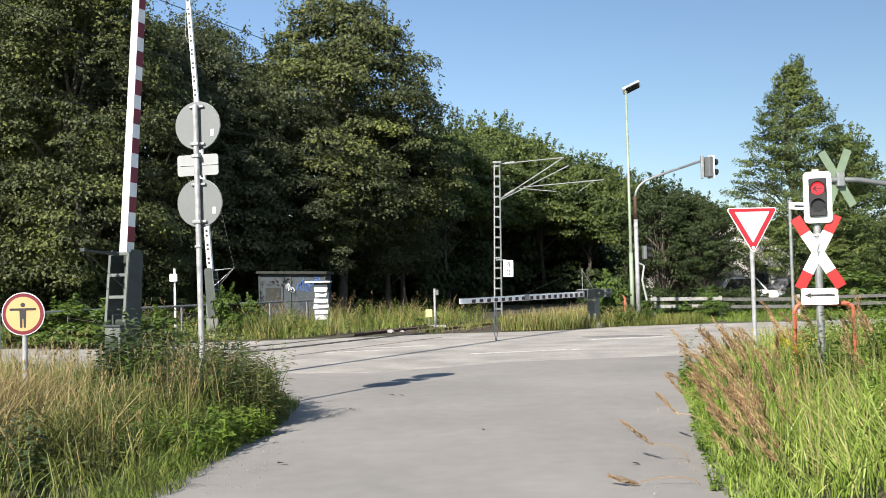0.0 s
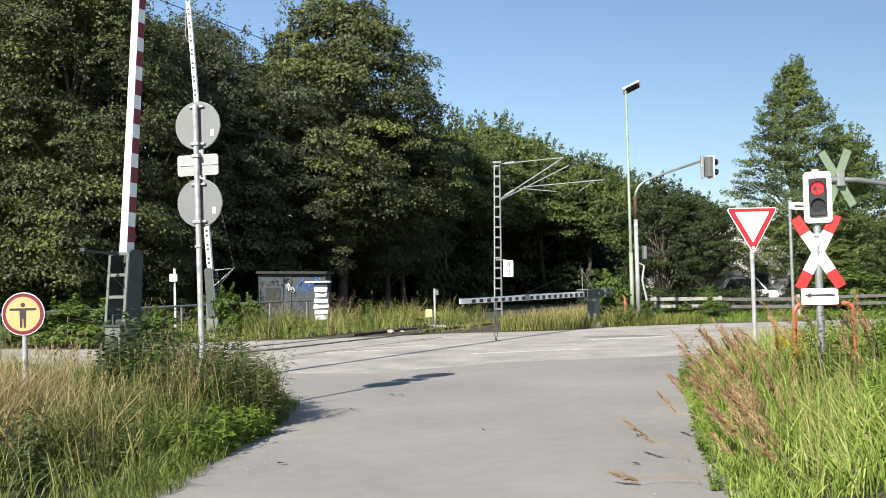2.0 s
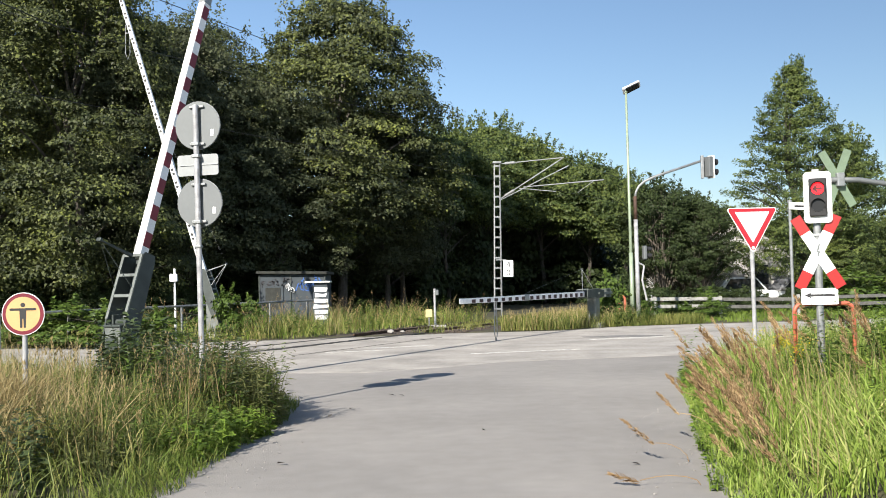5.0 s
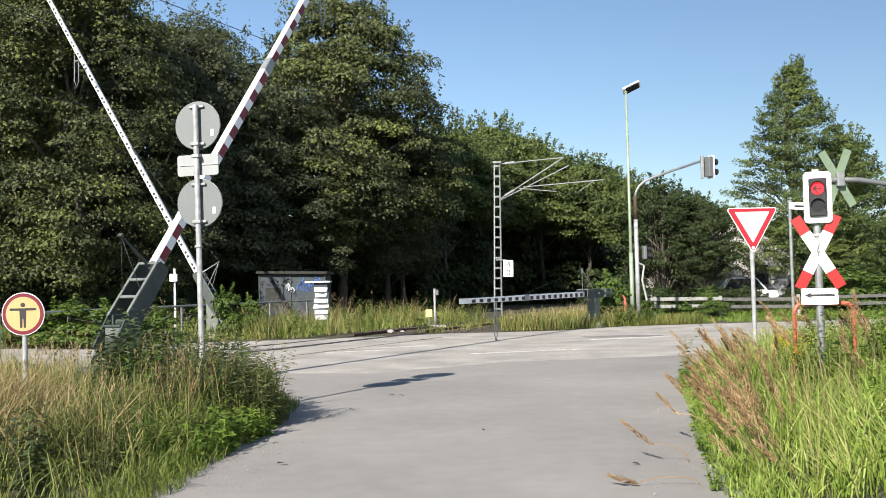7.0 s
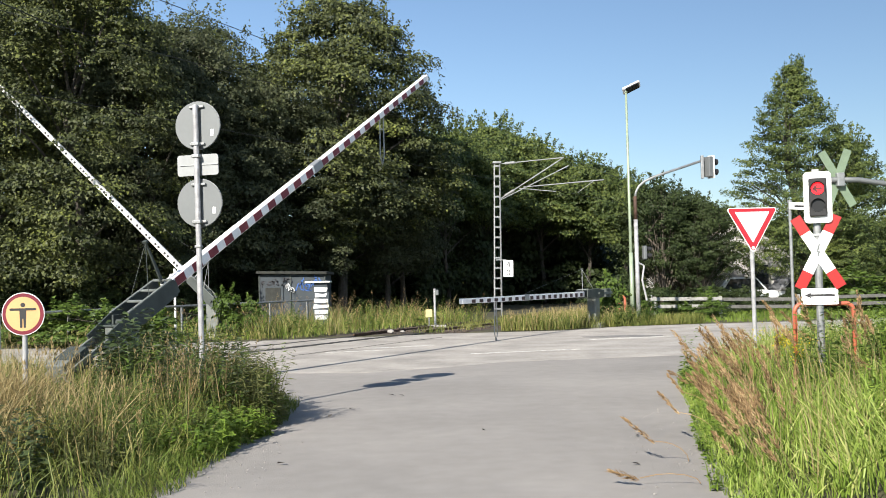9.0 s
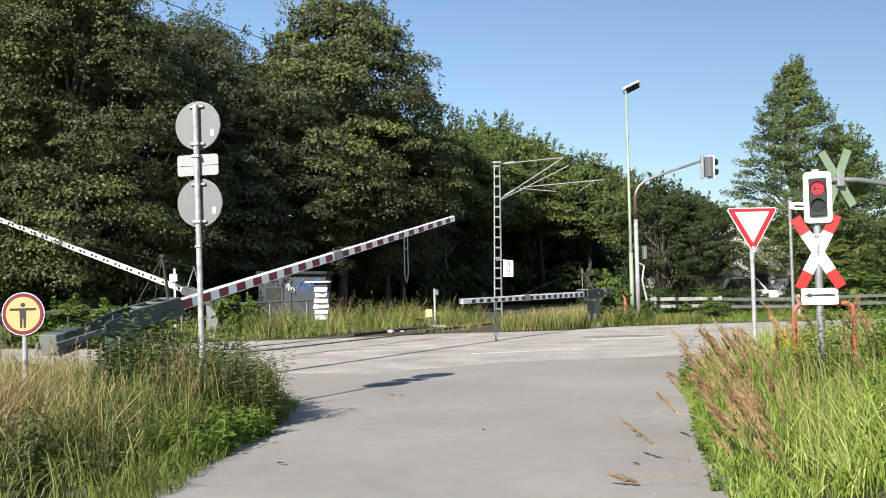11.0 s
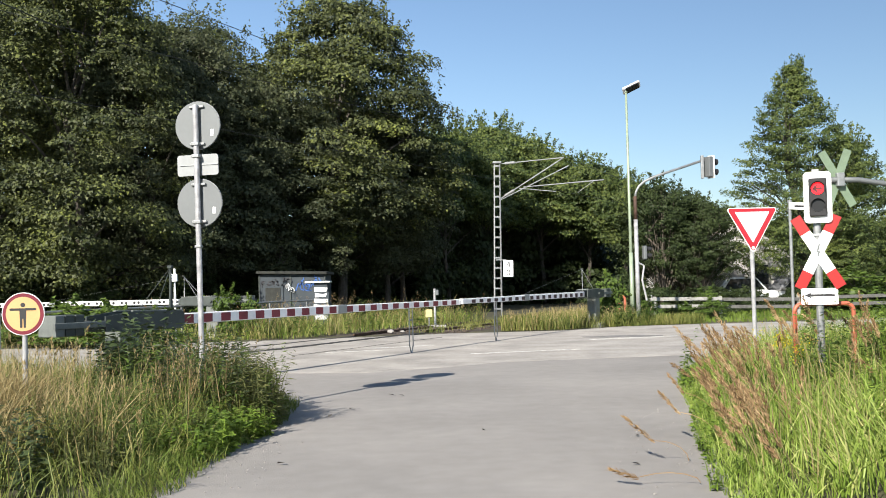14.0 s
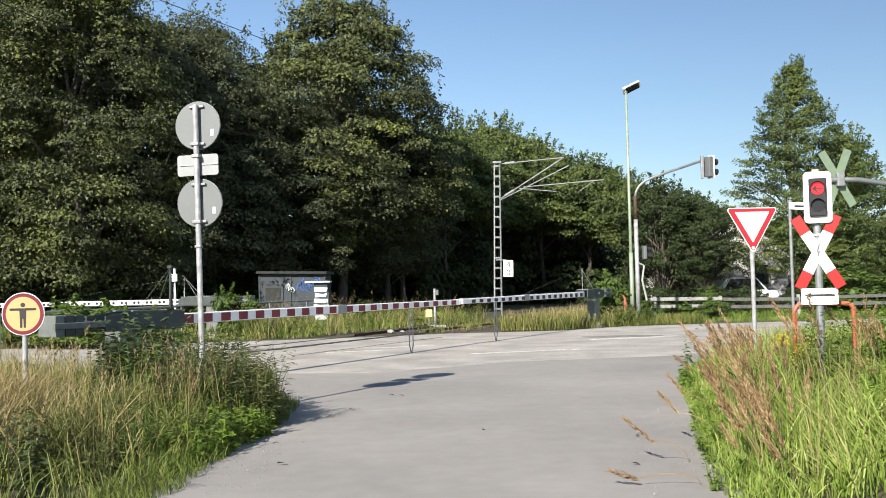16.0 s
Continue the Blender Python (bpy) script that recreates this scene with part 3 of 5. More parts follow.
# ---- trees ----
def crown_points(profile, height, radius, base, clumps, per_clump, clump_size, rng, droop=0.10, curl=0.12, rough=0.22):
    """Leaf places: flat sprays on an uneven crown outline, with a thinner inside."""
    at, nrm, centres = [], [], []
    shift = rng.uniform(0, 50, 3)
    for i in range(clumps):
        u = (i + rng.uniform(0, 1)) / clumps
        k = np.interp(u, *zip(*profile))
        a = i * 2.39996 + rng.normal(0, 0.4)
        inner = rng.random() < 0.3
        lump = 1 + rough * noise.noise((math.cos(a) * 1.9 + shift[0], math.sin(a) * 1.9 + shift[1], u * 6 + shift[2]))
        r = radius * k * (rng.uniform(0.2, 0.75) if inner else rng.uniform(0.80, 1.03)) * lump
        c = np.array([r * math.cos(a), r * math.sin(a), base + (height - base) * u - rng.uniform(0, 0.4)])
        s = clump_size * rng.uniform(0.5, 1.4) * (0.5 + 0.5 * min(1.0, k * 1.6))
        n = int(per_clump * (s / clump_size) ** 1.5) + 8
        p = unit(rng.normal(0, 1, (n, 3))) * (rng.uniform(0.2, 1.0, n) ** 0.5)[:, None]
        p[:, 2] = np.where(rng.random(n) < 0.8, np.abs(p[:, 2]), p[:, 2])
        out = unit(np.array([[math.cos(a) * 0.45, math.sin(a) * 0.45, 0.70]]) + p * 0.6 + rng.normal(0, 0.36, (n, 3)))
        q = p * np.array([s, s, s * 0.5])
        q[:, 2] -= droop * (q[:, 0] * math.cos(a) + q[:, 1] * math.sin(a)) + curl * (q[:, 0] ** 2 + q[:, 1] ** 2) / s
        at.append(c + q)
        nrm.append(out)
        centres.append(c)
    # thin upright shoots on the outline
    for i in range(clumps // 4):
        u = rng.uniform(0.45, 1.0) ** 0.8
        k = np.interp(u, *zip(*profile))
        a = rng.uniform(0, 2 * math.pi)
        c = np.array([radius * k * math.cos(a), radius * k * math.sin(a), base + (height - base) * u])
        n, long = 34, clump_size * rng.uniform(0.7, 1.5)
        t = rng.uniform(0, 1, n)
        q = np.stack([math.cos(a) * 0.3 * t * long, math.sin(a) * 0.3 * t * long, t * long], 1) + rng.normal(0, 0.16, (n, 3)) * clump_size * (1 - 0.7 * t)[:, None]
        at.append(c + q)
        nrm.append(unit(rng.normal(0, 0.7, (n, 3)) + [math.cos(a), math.sin(a), 0.4]))
    return np.concatenate(at), np.concatenate(nrm), centres


def tree(m, height, radius, base, profile, clumps, per_clump, clump_size, leaf, mat, label, seed, group="trees behind the track", limbs=16, trunk=0.22, name="tree", bark=BARK, fork=0.62, droop=0.10, curl=0.12, rough=0.22):
    rng = np.random.default_rng(seed)
    ob = thing(name, m, label, "tree", group)
    at, nrm, centres = crown_points(profile, height, radius, base, clumps, per_clump, clump_size, rng, droop, curl, rough)
    n = len(at)
    way = unit(np.cross(nrm, rng.normal(0, 1, (n, 3))) + np.array([0, 0, -0.35]))
    size = leaf * rng.uniform(0.65, 1.25, n)
    crown = leaf_mesh("crown", at, way, nrm, size, size * 0.78, mat, True)
    crown.parent = ob
    bm = bmesh.new()
    top = height * 0.86
    bends = [Vector((rng.normal(0, 0.10) * i, rng.normal(0, 0.10) * i, top * i / 6)) for i in range(7)]
    for i in range(6):
        tube(bends[i], bends[i + 1], trunk * (1 - i / 6.6), trunk * (1 - (i + 1) / 6.6), 9, bm)
    for c in [centres[int(k)] for k in np.linspace(0, len(centres) - 1, limbs)]:
        z = max(0.2, c[2] * fork)
        j = min(5, int(z / top * 6))
        a = bends[j].lerp(bends[j + 1], z / top * 6 - j)
        b = Vector(c)
        mid = (a + b) / 2 + Vector((0, 0, 0.25))
        r = trunk * 0.32
        tube(a, mid, r, r * 0.6, 6, bm)
        tube(mid, b, r * 0.6, r * 0.15, 6, bm)
    part("trunk", bm, bark, ob)
    return ob


ROUND = [(0, 0.72), (0.15, 0.95), (0.4, 1.0), (0.62, 0.86), (0.8, 0.62), (0.93, 0.34), (1, 0.10)]
BROAD = [(0, 0.72), (0.2, 0.97), (0.4, 1.0), (0.55, 0.96), (0.65, 0.81), (0.75, 0.65), (0.87, 0.48), (0.96, 0.36), (1, 0.2)]
DOME = [(0, 0.80), (0.25, 1.0), (0.5, 0.95), (0.72, 0.80), (0.88, 0.58), (1, 0.28)]
CONE = [(0, 0.80), (0.12, 1.0), (0.3, 0.92), (0.5, 0.66), (0.68, 0.46), (0.82, 0.27), (0.93, 0.11), (1, 0.03)]
BUSH = [(0, 0.9), (0.3, 1.0), (0.6, 0.85), (0.85, 0.5), (1, 0.2)]


def place(proto, x, y, s, turn, sz=None):
    """A copy of a tree, turned and scaled."""
    ob = copy_thing(proto, pose(x, y, 0, 0, 0, turn))
    ob.scale = (s, s, sz or s)
    return ob


def build_trees():
    a = tree(pose(-14.6, 39.5, 0, 0, 0, 0), 14.8, 4.7, 1.9, DOME, 330, 320, 1.0, 0.118, LEAF, "tall dense dark green maple in full leaf", 11, trunk=0.26)
    b = tree(pose(-5.4, 53.0, 0, 0, 0, 40), 16.8, 5.9, 3.9, BROAD, 370, 270, 1.12, 0.155, LEAF, "broad dense green maple with a domed crown", 22, trunk=0.28)
    c = tree(pose(-11.7, 46.0, 0, 0, 0, 80), 13.7, 4.3, 2.9, ROUND, 300, 230, 0.92, 0.125, LEAF_DARK, "dull green tree with small leaves behind the track", 13, trunk=0.22)
    # the row in front, then the rows behind it
    for proto, x, y, s, t, sz in ((a, -19.0, 40.5, 1.0, 130, 1.06), (c, -12.6, 41.6, 0.80, 200, 0.90), (c, -8.2, 49.5, 0.95, 150, 0.84),
                                  (b, -17.5, 47.5, 0.95, 100, 0.98), (a, -13.5, 53.5, 1.15, 220, 1.08), (a, -8.5, 60.0, 1.2, 310, 1.06), (b, -23.5, 48, 1.0, 170, 0.95), (c, -3.2, 55.8, 0.78, 20, 0.84)):
        place(proto, x, y, s, t, sz)
    d = tree(pose(3.8, 73, 0, 0, 0, 0), 13.0, 4.6, 6.6, ROUND, 230, 180, 1.05, 0.18, LEAF_FAR, "light green tree behind the catenary mast", 14)
    for x, y, s, t, sz in ((-2.4, 58.5, 0.82, 120, 0.84), (0.2, 63.5, 0.82, 40, 0.86), (2.6, 68.5, 0.85, 230, 0.84), (7.3, 73, 0.92, 90, 0.87), (0.6, 75, 1.0, 190, 1.0), (10.6, 73, 0.85, 250, 0.78), (13.2, 72, 0.74, 20, 0.68), (5.4, 81, 1.0, 60, 0.92), (18.5, 72, 0.8, 300, 0.52), (23.5, 71, 0.8, 10, 0.42), (28, 71, 0.9, 100, 0.40)):
        place(d, x, y, s, t, sz)
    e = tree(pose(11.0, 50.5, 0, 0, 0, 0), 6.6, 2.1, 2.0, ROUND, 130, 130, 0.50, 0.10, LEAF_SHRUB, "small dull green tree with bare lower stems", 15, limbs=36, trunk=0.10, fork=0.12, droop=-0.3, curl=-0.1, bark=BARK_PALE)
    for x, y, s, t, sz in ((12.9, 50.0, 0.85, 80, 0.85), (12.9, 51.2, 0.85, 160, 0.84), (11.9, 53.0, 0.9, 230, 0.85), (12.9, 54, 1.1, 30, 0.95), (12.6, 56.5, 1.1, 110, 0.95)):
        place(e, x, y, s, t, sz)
    tree(pose(18.4, 51.5, 0, 0, 0, 0), 12.6, 4.2, 2.0, CONE, 380, 190, 0.62, 0.10, LEAF_FAR, "tall tapering green ash tree standing free", 16, group="", trunk=0.2, limbs=30, droop=-0.3, curl=-0.1, rough=0.42)
    f = tree(pose(21.6, 53.5, 0, 0, 0, 50), 9.2, 2.6, 1.0, ROUND, 210, 140, 0.68, 0.13, LEAF_FAR, "green tree beside the tall ash", 17)
    for x, y, s, t, sz in ((24.5, 52, 0.62, 80, 0.42), (27.5, 55, 0.9, 10, 0.5), (20.0, 49.5, 0.55, 100, 0.45)):
        place(f, x, y, s, t, sz)
    # low bushes along the edge of the wood and beside the road
    g = tree(pose(6.15, 37.2, 0, 0, 0, 0), 1.75, 0.6, 0.1, BUSH, 26, 70, 0.32, 0.11, LEAF_WEED, "small leafy green bush at the roadside", 18, "roadside bushes", 12, 0.03, "bush")
    for x, y, s, t, sz in ((7.6, 38.0, 1.0, 90, 0.50), (9.5, 39.6, 0.8, 200, 0.36), (10.6, 39.8, 0.9, 20, 0.42), (-7.2, 33.25, 0.8, 150, 0.92), (-6.45, 33.3, 0.6, 20, 0.74), (-8.6, 36.0, 1.0, 50, 0.7), 
                                                      (10.9, 41.5, 1.2, 60, 0.62), (17.5, 44.0, 2.2, 100, 1.1), (20.5, 44.5, 2.2, 200, 1.2), (24.0, 45, 2.4, 300, 1.3), (-9.9, 29.6, 1.3, 40, 0.72), (-11.3, 30.0, 1.5, 110, 0.80), (-8.7, 30.4, 1.1, 260, 0.6), (-12.8, 30.6, 1.3, 330, 0.6)):
        place(g, x, y, s, t, sz)
    # tall shrubs added under the crowns; dark leaf colour stands in for deep shade
    u = tree(pose(-10.5, 52, 0, 0, 0, 30), 4.0, 2.7, 0.1, BUSH, 90, 120, 0.75, 0.19, LEAF_SHRUB, "large dark-leaved shrub added to fill the shade under the trees", 19, "shrubs under the trees", 14, 0.05, "shrub")
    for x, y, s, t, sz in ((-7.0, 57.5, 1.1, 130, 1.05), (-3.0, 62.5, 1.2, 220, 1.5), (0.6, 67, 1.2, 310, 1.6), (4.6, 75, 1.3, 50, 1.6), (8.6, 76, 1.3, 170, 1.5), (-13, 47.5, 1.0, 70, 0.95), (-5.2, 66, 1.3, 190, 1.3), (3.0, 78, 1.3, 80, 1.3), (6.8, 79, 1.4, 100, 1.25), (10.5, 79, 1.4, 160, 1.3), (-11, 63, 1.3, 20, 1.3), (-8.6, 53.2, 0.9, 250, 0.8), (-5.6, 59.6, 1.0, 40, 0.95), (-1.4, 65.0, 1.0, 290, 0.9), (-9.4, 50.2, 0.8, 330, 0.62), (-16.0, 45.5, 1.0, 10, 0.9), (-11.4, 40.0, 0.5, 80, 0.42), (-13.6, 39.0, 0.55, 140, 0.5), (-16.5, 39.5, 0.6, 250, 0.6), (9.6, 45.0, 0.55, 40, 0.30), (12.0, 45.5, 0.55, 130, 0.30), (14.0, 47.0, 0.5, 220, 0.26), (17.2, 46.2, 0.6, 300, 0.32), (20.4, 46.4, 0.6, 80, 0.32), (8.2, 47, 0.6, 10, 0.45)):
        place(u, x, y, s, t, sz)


def build_far_woods():
    rng = np.random.default_rng(30)
    n = 60000
    x = rng.uniform(-70, 110, n)
    y = rng.uniform(88, 100, n)
    h = 6.4 + 1.8 * np.array([noise.noise((v * 0.11, 0, 7)) + 0.6 * noise.noise((v * 0.5, 0, 3)) for v in x])
    at = np.stack([x, y, h * rng.uniform(0, 1, n) ** 0.8], 1)
    nr = unit(rng.normal(0, 0.6, (n, 3)) + np.array([0, -0.8, 0.5]))
    way = unit(np.cross(nr, rng.normal(0, 1, (n, 3))))
    s = rng.uniform(0.4, 0.9, n)
    tagged(leaf_mesh("far_woods", at, way, nr, s, s * 0.8, LEAF_FAR, True), "distant green wood along the horizon", "woods", kind="stuff")


# ---- grass and weeds ----
LEFT_VERGE = [(-2.22, 6.0), (-2.22, 8.0), (-2.16, 10.0), (-2.04, 11.2), (-1.96, 12.3), (-2.05, 14.1), (-2.95, 16.0), (-4.3, 18.0), (-6.3, 20.0), (-9.0, 21.8), (-12, 22.4), (-12, 14), (-8, 6)]
RIGHT_VERGE = [(1.98, 6.0), (2.08, 7.8), (2.60, 10.5), (3.04, 12.6), (3.42, 14.8), (4.05, 17.5), (5.3, 20.2), (7.3, 22.4), (11, 24.0), (14, 24.4), (14, 14), (6, 6)]


def edge_distance(poly, p, first, last):
    """How far the points lie from the road-side stretch of an outline."""
    d = np.full(len(p), 1e9)
    for a, b in zip(poly[first:last], poly[first + 1:last + 1]):
        a, b = np.array(a), np.array(b)
        t = np.clip(((p[:, :2] - a) @ (b - a)) / ((b - a) @ (b - a)), 0, 1)
        d = np.minimum(d, np.linalg.norm(p[:, :2] - a - t[:, None] * (b - a), axis=1))
    return d


def plumes(name, tips, length, lean, rng, mat, label, spikes=46, category="grass", thick=0.024):
    """Feathery seed heads: many small scales round each tip's stalk."""
    n = len(tips)
    k = np.tile(np.linspace(0, 1, spikes), n)
    base = np.repeat(tips, spikes, 0)
    ln = np.repeat(length, spikes)
    d = np.repeat(unit(np.concatenate([lean, np.full((n, 1), 0.75)], 1)), spikes, 0)
    a = rng.normal(0, 1, (n * spikes, 3))
    rad = thick * np.sin(np.pi * np.clip(k * 0.92 + 0.06, 0, 1)) * rng.uniform(0.2, 1.0, n * spikes)
    at = base + d * (k * ln)[:, None] + unit(a) * rad[:, None]
    way = unit(d + unit(a) * 0.45)
    s = rng.uniform(0.03, 0.062, n * spikes)
    ob = leaf_mesh(name, at, way, unit(a), s, s * 0.27, mat)
    return tagged(ob, label, category, kind="stuff")


def weeds(name, spots, height, rng, mat, label, leaf=0.11, per=26, narrow=0.42):
    """Leafy weeds: a thin stem each, with leaves all the way up."""
    n = len(spots)
    lean = rng.normal(0, 0.14, (n, 2))
    v, q, t, tips = blade_arrays(spots, height, np.full(n, 0.010), lean, rng)
    k = np.tile(np.linspace(0.08, 1.0, per), n)
    b = np.repeat(spots, per, 0)
    hh = np.repeat(height, per)
    ll = np.repeat(lean, per, 0)
    at = b.copy()
    at[:, :2] += ll * (hh * k ** 2)[:, None]
    at[:, 2] += hh * k
    a = rng.uniform(0, 2 * math.pi, n * per)
    way = unit(np.stack([np.cos(a), np.sin(a), rng.uniform(-0.35, 0.45, n * per)], 1))
    nr = unit(np.stack([rng.normal(0, 0.3, n * per), rng.normal(0, 0.3, n * per), np.ones(n * per)], 1))
    s = leaf * rng.uniform(0.6, 1.2, n * per) * (1.15 - 0.6 * k)
    side = unit(np.cross(way, nr))
    lv = np.stack([at, at + way * (s * 0.4)[:, None] + side * (s * narrow * 0.5)[:, None], at + way * s[:, None] - nr * (s * 0.15)[:, None], at + way * (s * 0.4)[:, None] - side * (s * narrow * 0.5)[:, None]], 1).reshape(-1, 3)
    f = np.arange(4 * n * per).reshape(-1, 4) + len(v)
    ob = mesh_object(name, np.concatenate([v, lv]).tolist(), q.tolist() + t.tolist() + f.tolist(), mat)
    tagged(ob, label, "weeds", kind="stuff")
    return tips


REEDS, LEANERS = [], []


def reed_tuft(q, h, lean, plume, rng, label, width=0.011, mat=None, thick=0.028, bend_on=1.2):
    """One tuft of reed grass that sways as a whole: stalks and their plumes."""
    origin = q.mean(0)
    ob = thing("reed_tuft", Matrix.Translation(Vector(origin)), label, "grass", "swaying reed tufts")
    v, quads, tris, tips = blade_arrays(q - origin, h, np.full(len(q), width), lean, rng)
    if mat:
        # long single stalks are round
        for base, tall, bend in zip(q - origin, h, lean):
            k = float(np.linalg.norm(bend))
            line = [(base[0] + bend[0] * tall * t ** 2, base[1] + bend[1] * tall * t ** 2, tall * (t - 0.12 * t ** 2 * k * (1 + 1.2 * t ** 3))) for t in (0, 0.25, 0.5, 0.7, 0.85, 1.0)]
            part("stalk", pipe(line, width / 4, 5), mat, ob)
    else:
        st = tagged(mesh_object("stalk", v.tolist(), quads.tolist() + tris.tolist(), DEAD), kind="stuff")
        st.parent = ob
    pl = plumes("plume", tips - [0, 0, 0.02], plume, lean * bend_on, rng, SEED, "", 80, "", thick)
    pl.parent = ob
    return ob


def build_verges():
    rng = np.random.default_rng(40)
    # left verge: green grass in tufts, low at the road's edge and tall further in
    p = scatter(LEFT_VERGE, 40000, rng)
    p = p[(p[:, 1] > 7.4) & (p[:, 0] > -0.46 * p[:, 1] - 0.8)]
    tuft = np.array([noise.noise((x * 2.2, y * 2.2, 4)) for x, y, z in p])
    p = p[rng.random(len(p)) < 0.55 + 1.5 * tuft]
    tuft = np.array([noise.noise((x * 1.3, y * 1.3, 9)) for x, y, z in p])
    d = edge_distance(LEFT_VERGE, p, 0, 9)
    h = np.clip(0.12 + 0.42 * d, 0.1, 0.58) * rng.uniform(0.3, 1.4, len(p)) * np.clip(1 + 1.8 * tuft, 0.15, 2.0)
    h = np.minimum(h, rng.uniform(0.5, 0.8, len(p)))
    flow = np.array([list(noise.noise_vector((x * 1.1, y * 1.1, 1)).xy) for x, y, z in p])
    lean = rng.normal(0, 0.42, (len(p), 2)) + flow * 0.7 + [0.06, -0.05]
    olive = rng.random(len(p)) < 0.5 + 1.2 * tuft
    blades("verge_grass", p[olive], h[olive], rng.uniform(0.005, 0.012, olive.sum()), lean[olive], MEADOW, rng, "dense uncut olive grass on the road verge", "grass", 0.25)
    p, h, lean = p[~olive], h[~olive] * 0.85, lean[~olive]
    blades("verge_grass", p, h, rng.uniform(0.005, 0.012, len(p)), lean, GRASS, rng, "dense uncut green grass on the road verge")
    q = scatter([(-2.6, 9.0), (-2.35, 12.5), (-2.6, 14.5), (-5.2, 17.5), (-8, 18), (-8, 12), (-5.2, 8.0), (-3.4, 7.4)], 2200, rng)
    q = q[rng.random(len(q)) < np.where(q[:, 0] < -4.3, 0.55, 0.10)]
    lean = rng.normal(0, 0.22, (len(q), 2)) + [0.05, -0.02]
    h = rng.uniform(0.65, 1.15, len(q)) * np.clip(0.55 + 0.35 * edge_distance(LEFT_VERGE, q, 0, 9), 0.5, 1.0)
    tips = blades("dry_grass", q, h, rng.uniform(0.004, 0.009, len(q)), lean, STRAW, rng, "tall dry straw grass standing on the verge")
    sel = rng.random(len(q)) < 0.03
    plumes("seed_heads", tips[sel] - [0, 0, 0.05], rng.uniform(0.10, 0.18, sel.sum()), lean[sel], rng, STRAW, "pale grass seed heads on dry stalks", 30)
    q = scatter([(-2.5, 9.2), (-2.25, 11.6), (-2.4, 13.6), (-3.4, 15.2), (-5.4, 15.0), (-5.6, 10.6), (-4.2, 8.4)], 5200, rng)
    clump = np.array([noise.noise((x * 1.9, y * 1.9, 71)) for x, y, z in q])
    q, clump = q[clump > -0.05], clump[clump > -0.05]
    d = edge_distance(LEFT_VERGE, q, 0, 9)
    h = rng.uniform(0.45, 0.95, len(q)) * np.clip(0.45 + 0.55 * d, 0.4, 1.05) * (0.85 + 0.5 * clump)
    flow = np.array([list(noise.noise_vector((x * 1.6, y * 1.6, 73)).xy) for x, y, z in q])
    blades("arching_grass", q, h, rng.uniform(0.006, 0.013, len(q)), rng.normal(0, 0.30, (len(q), 2)) + flow * 0.8, MEADOW, rng, "arching olive green grass on the verge", "grass", 0.3)
    q = scatter([(-3.6, 11.4), (-2.5, 11.6), (-2.5, 13.2), (-3.7, 13.4)], 150, rng)
    blades("red_stems", q, rng.uniform(0.5, 1.0, len(q)), rng.uniform(0.005, 0.009, len(q)), rng.normal(0, 0.13, (len(q), 2)), SEED, rng, "reddish brown dead stems round the sign post")
    w = scatter([(-2.1, 11.6), (-2.35, 12.9), (-3.1, 14.4), (-4.4, 15.8), (-5.0, 15.6), (-4.7, 14.2), (-4.2, 13.0), (-3.0, 11.4)], 520, rng)
    dd = edge_distance(LEFT_VERGE, w, 0, 9)
    tall = rng.uniform(0.45, 1.0, len(w)) * np.clip(0.6 + 0.8 * dd, 0.5, 1.15)
    weeds("verge_weeds", w[::2], tall[::2], rng, NETTLE, "leafy dark green weeds round the sign post", 0.20, 22, 0.22)
    weeds("verge_weeds", w[1::2], tall[1::2], rng, LEAF_WEED, "narrow leaved green weeds round the sign post", 0.19, 22, 0.20)
    w = scatter([(-3.9, 13.6), (-4.0, 15.2), (-5.1, 15.3), (-4.75, 13.6)], 120, rng)
    w2 = np.array([[-2.15, 11.9, 0], [-2.05, 12.3, 0], [-2.25, 12.6, 0], [-2.1, 12.0, 0], [-2.3, 12.9, 0], [-2.2, 12.2, 0]])
    weeds("tall_weeds", w2, rng.uniform(0.75, 1.0, 6), rng, LEAF_WEED, "tall leafy weeds at the asphalt edge", 0.16, 26, 0.24)
    weeds("nettles", w, np.where(rng.random(len(w)) < 0.12, 1.4, rng.uniform(0.65, 1.15, len(w))), rng, NETTLE, "tall dark leafy weeds round the barrier pedestal", 0.19, 20, 0.74)
    w = scatter([(-2.35, 9.4), (-1.98, 11.3), (-2.5, 11.8), (-3.1, 11.0), (-2.75, 9.6)], 300, rng)
    weeds("low_weeds", w, rng.uniform(0.12, 0.42, len(w)), rng, LEAF_BRIGHT, "low bright leafy weeds at the asphalt edge", 0.11, 13, 0.66)
    # leafy weeds, in patches, between the grass
    w = scatter([(-2.9, 8.6), (-2.5, 10.4), (-2.6, 11.8), (-4.2, 13.6), (-5.4, 13.2), (-5.2, 10.5), (-4.2, 8.6)], 1100, rng)
    patch = np.array([noise.noise((x * 1.4, y * 1.4, 33)) for x, y, z in w])
    dd = edge_distance(LEFT_VERGE, w, 0, 9)
    tall = rng.uniform(0.3, 0.7, len(w)) * np.clip(0.5 + 0.5 * dd, 0.45, 1.0)
    s = patch > 0.06
    weeds("leafy_weeds", w[s], tall[s], rng, LEAF_WEED, "small leaved green weeds growing through the grass", 0.10, 20, 0.30)
    s = patch < -0.10
    weeds("dull_weeds", w[s], tall[s], rng, LEAF_DULL, "dull olive weeds going to seed on the verge", 0.11, 20, 0.24)
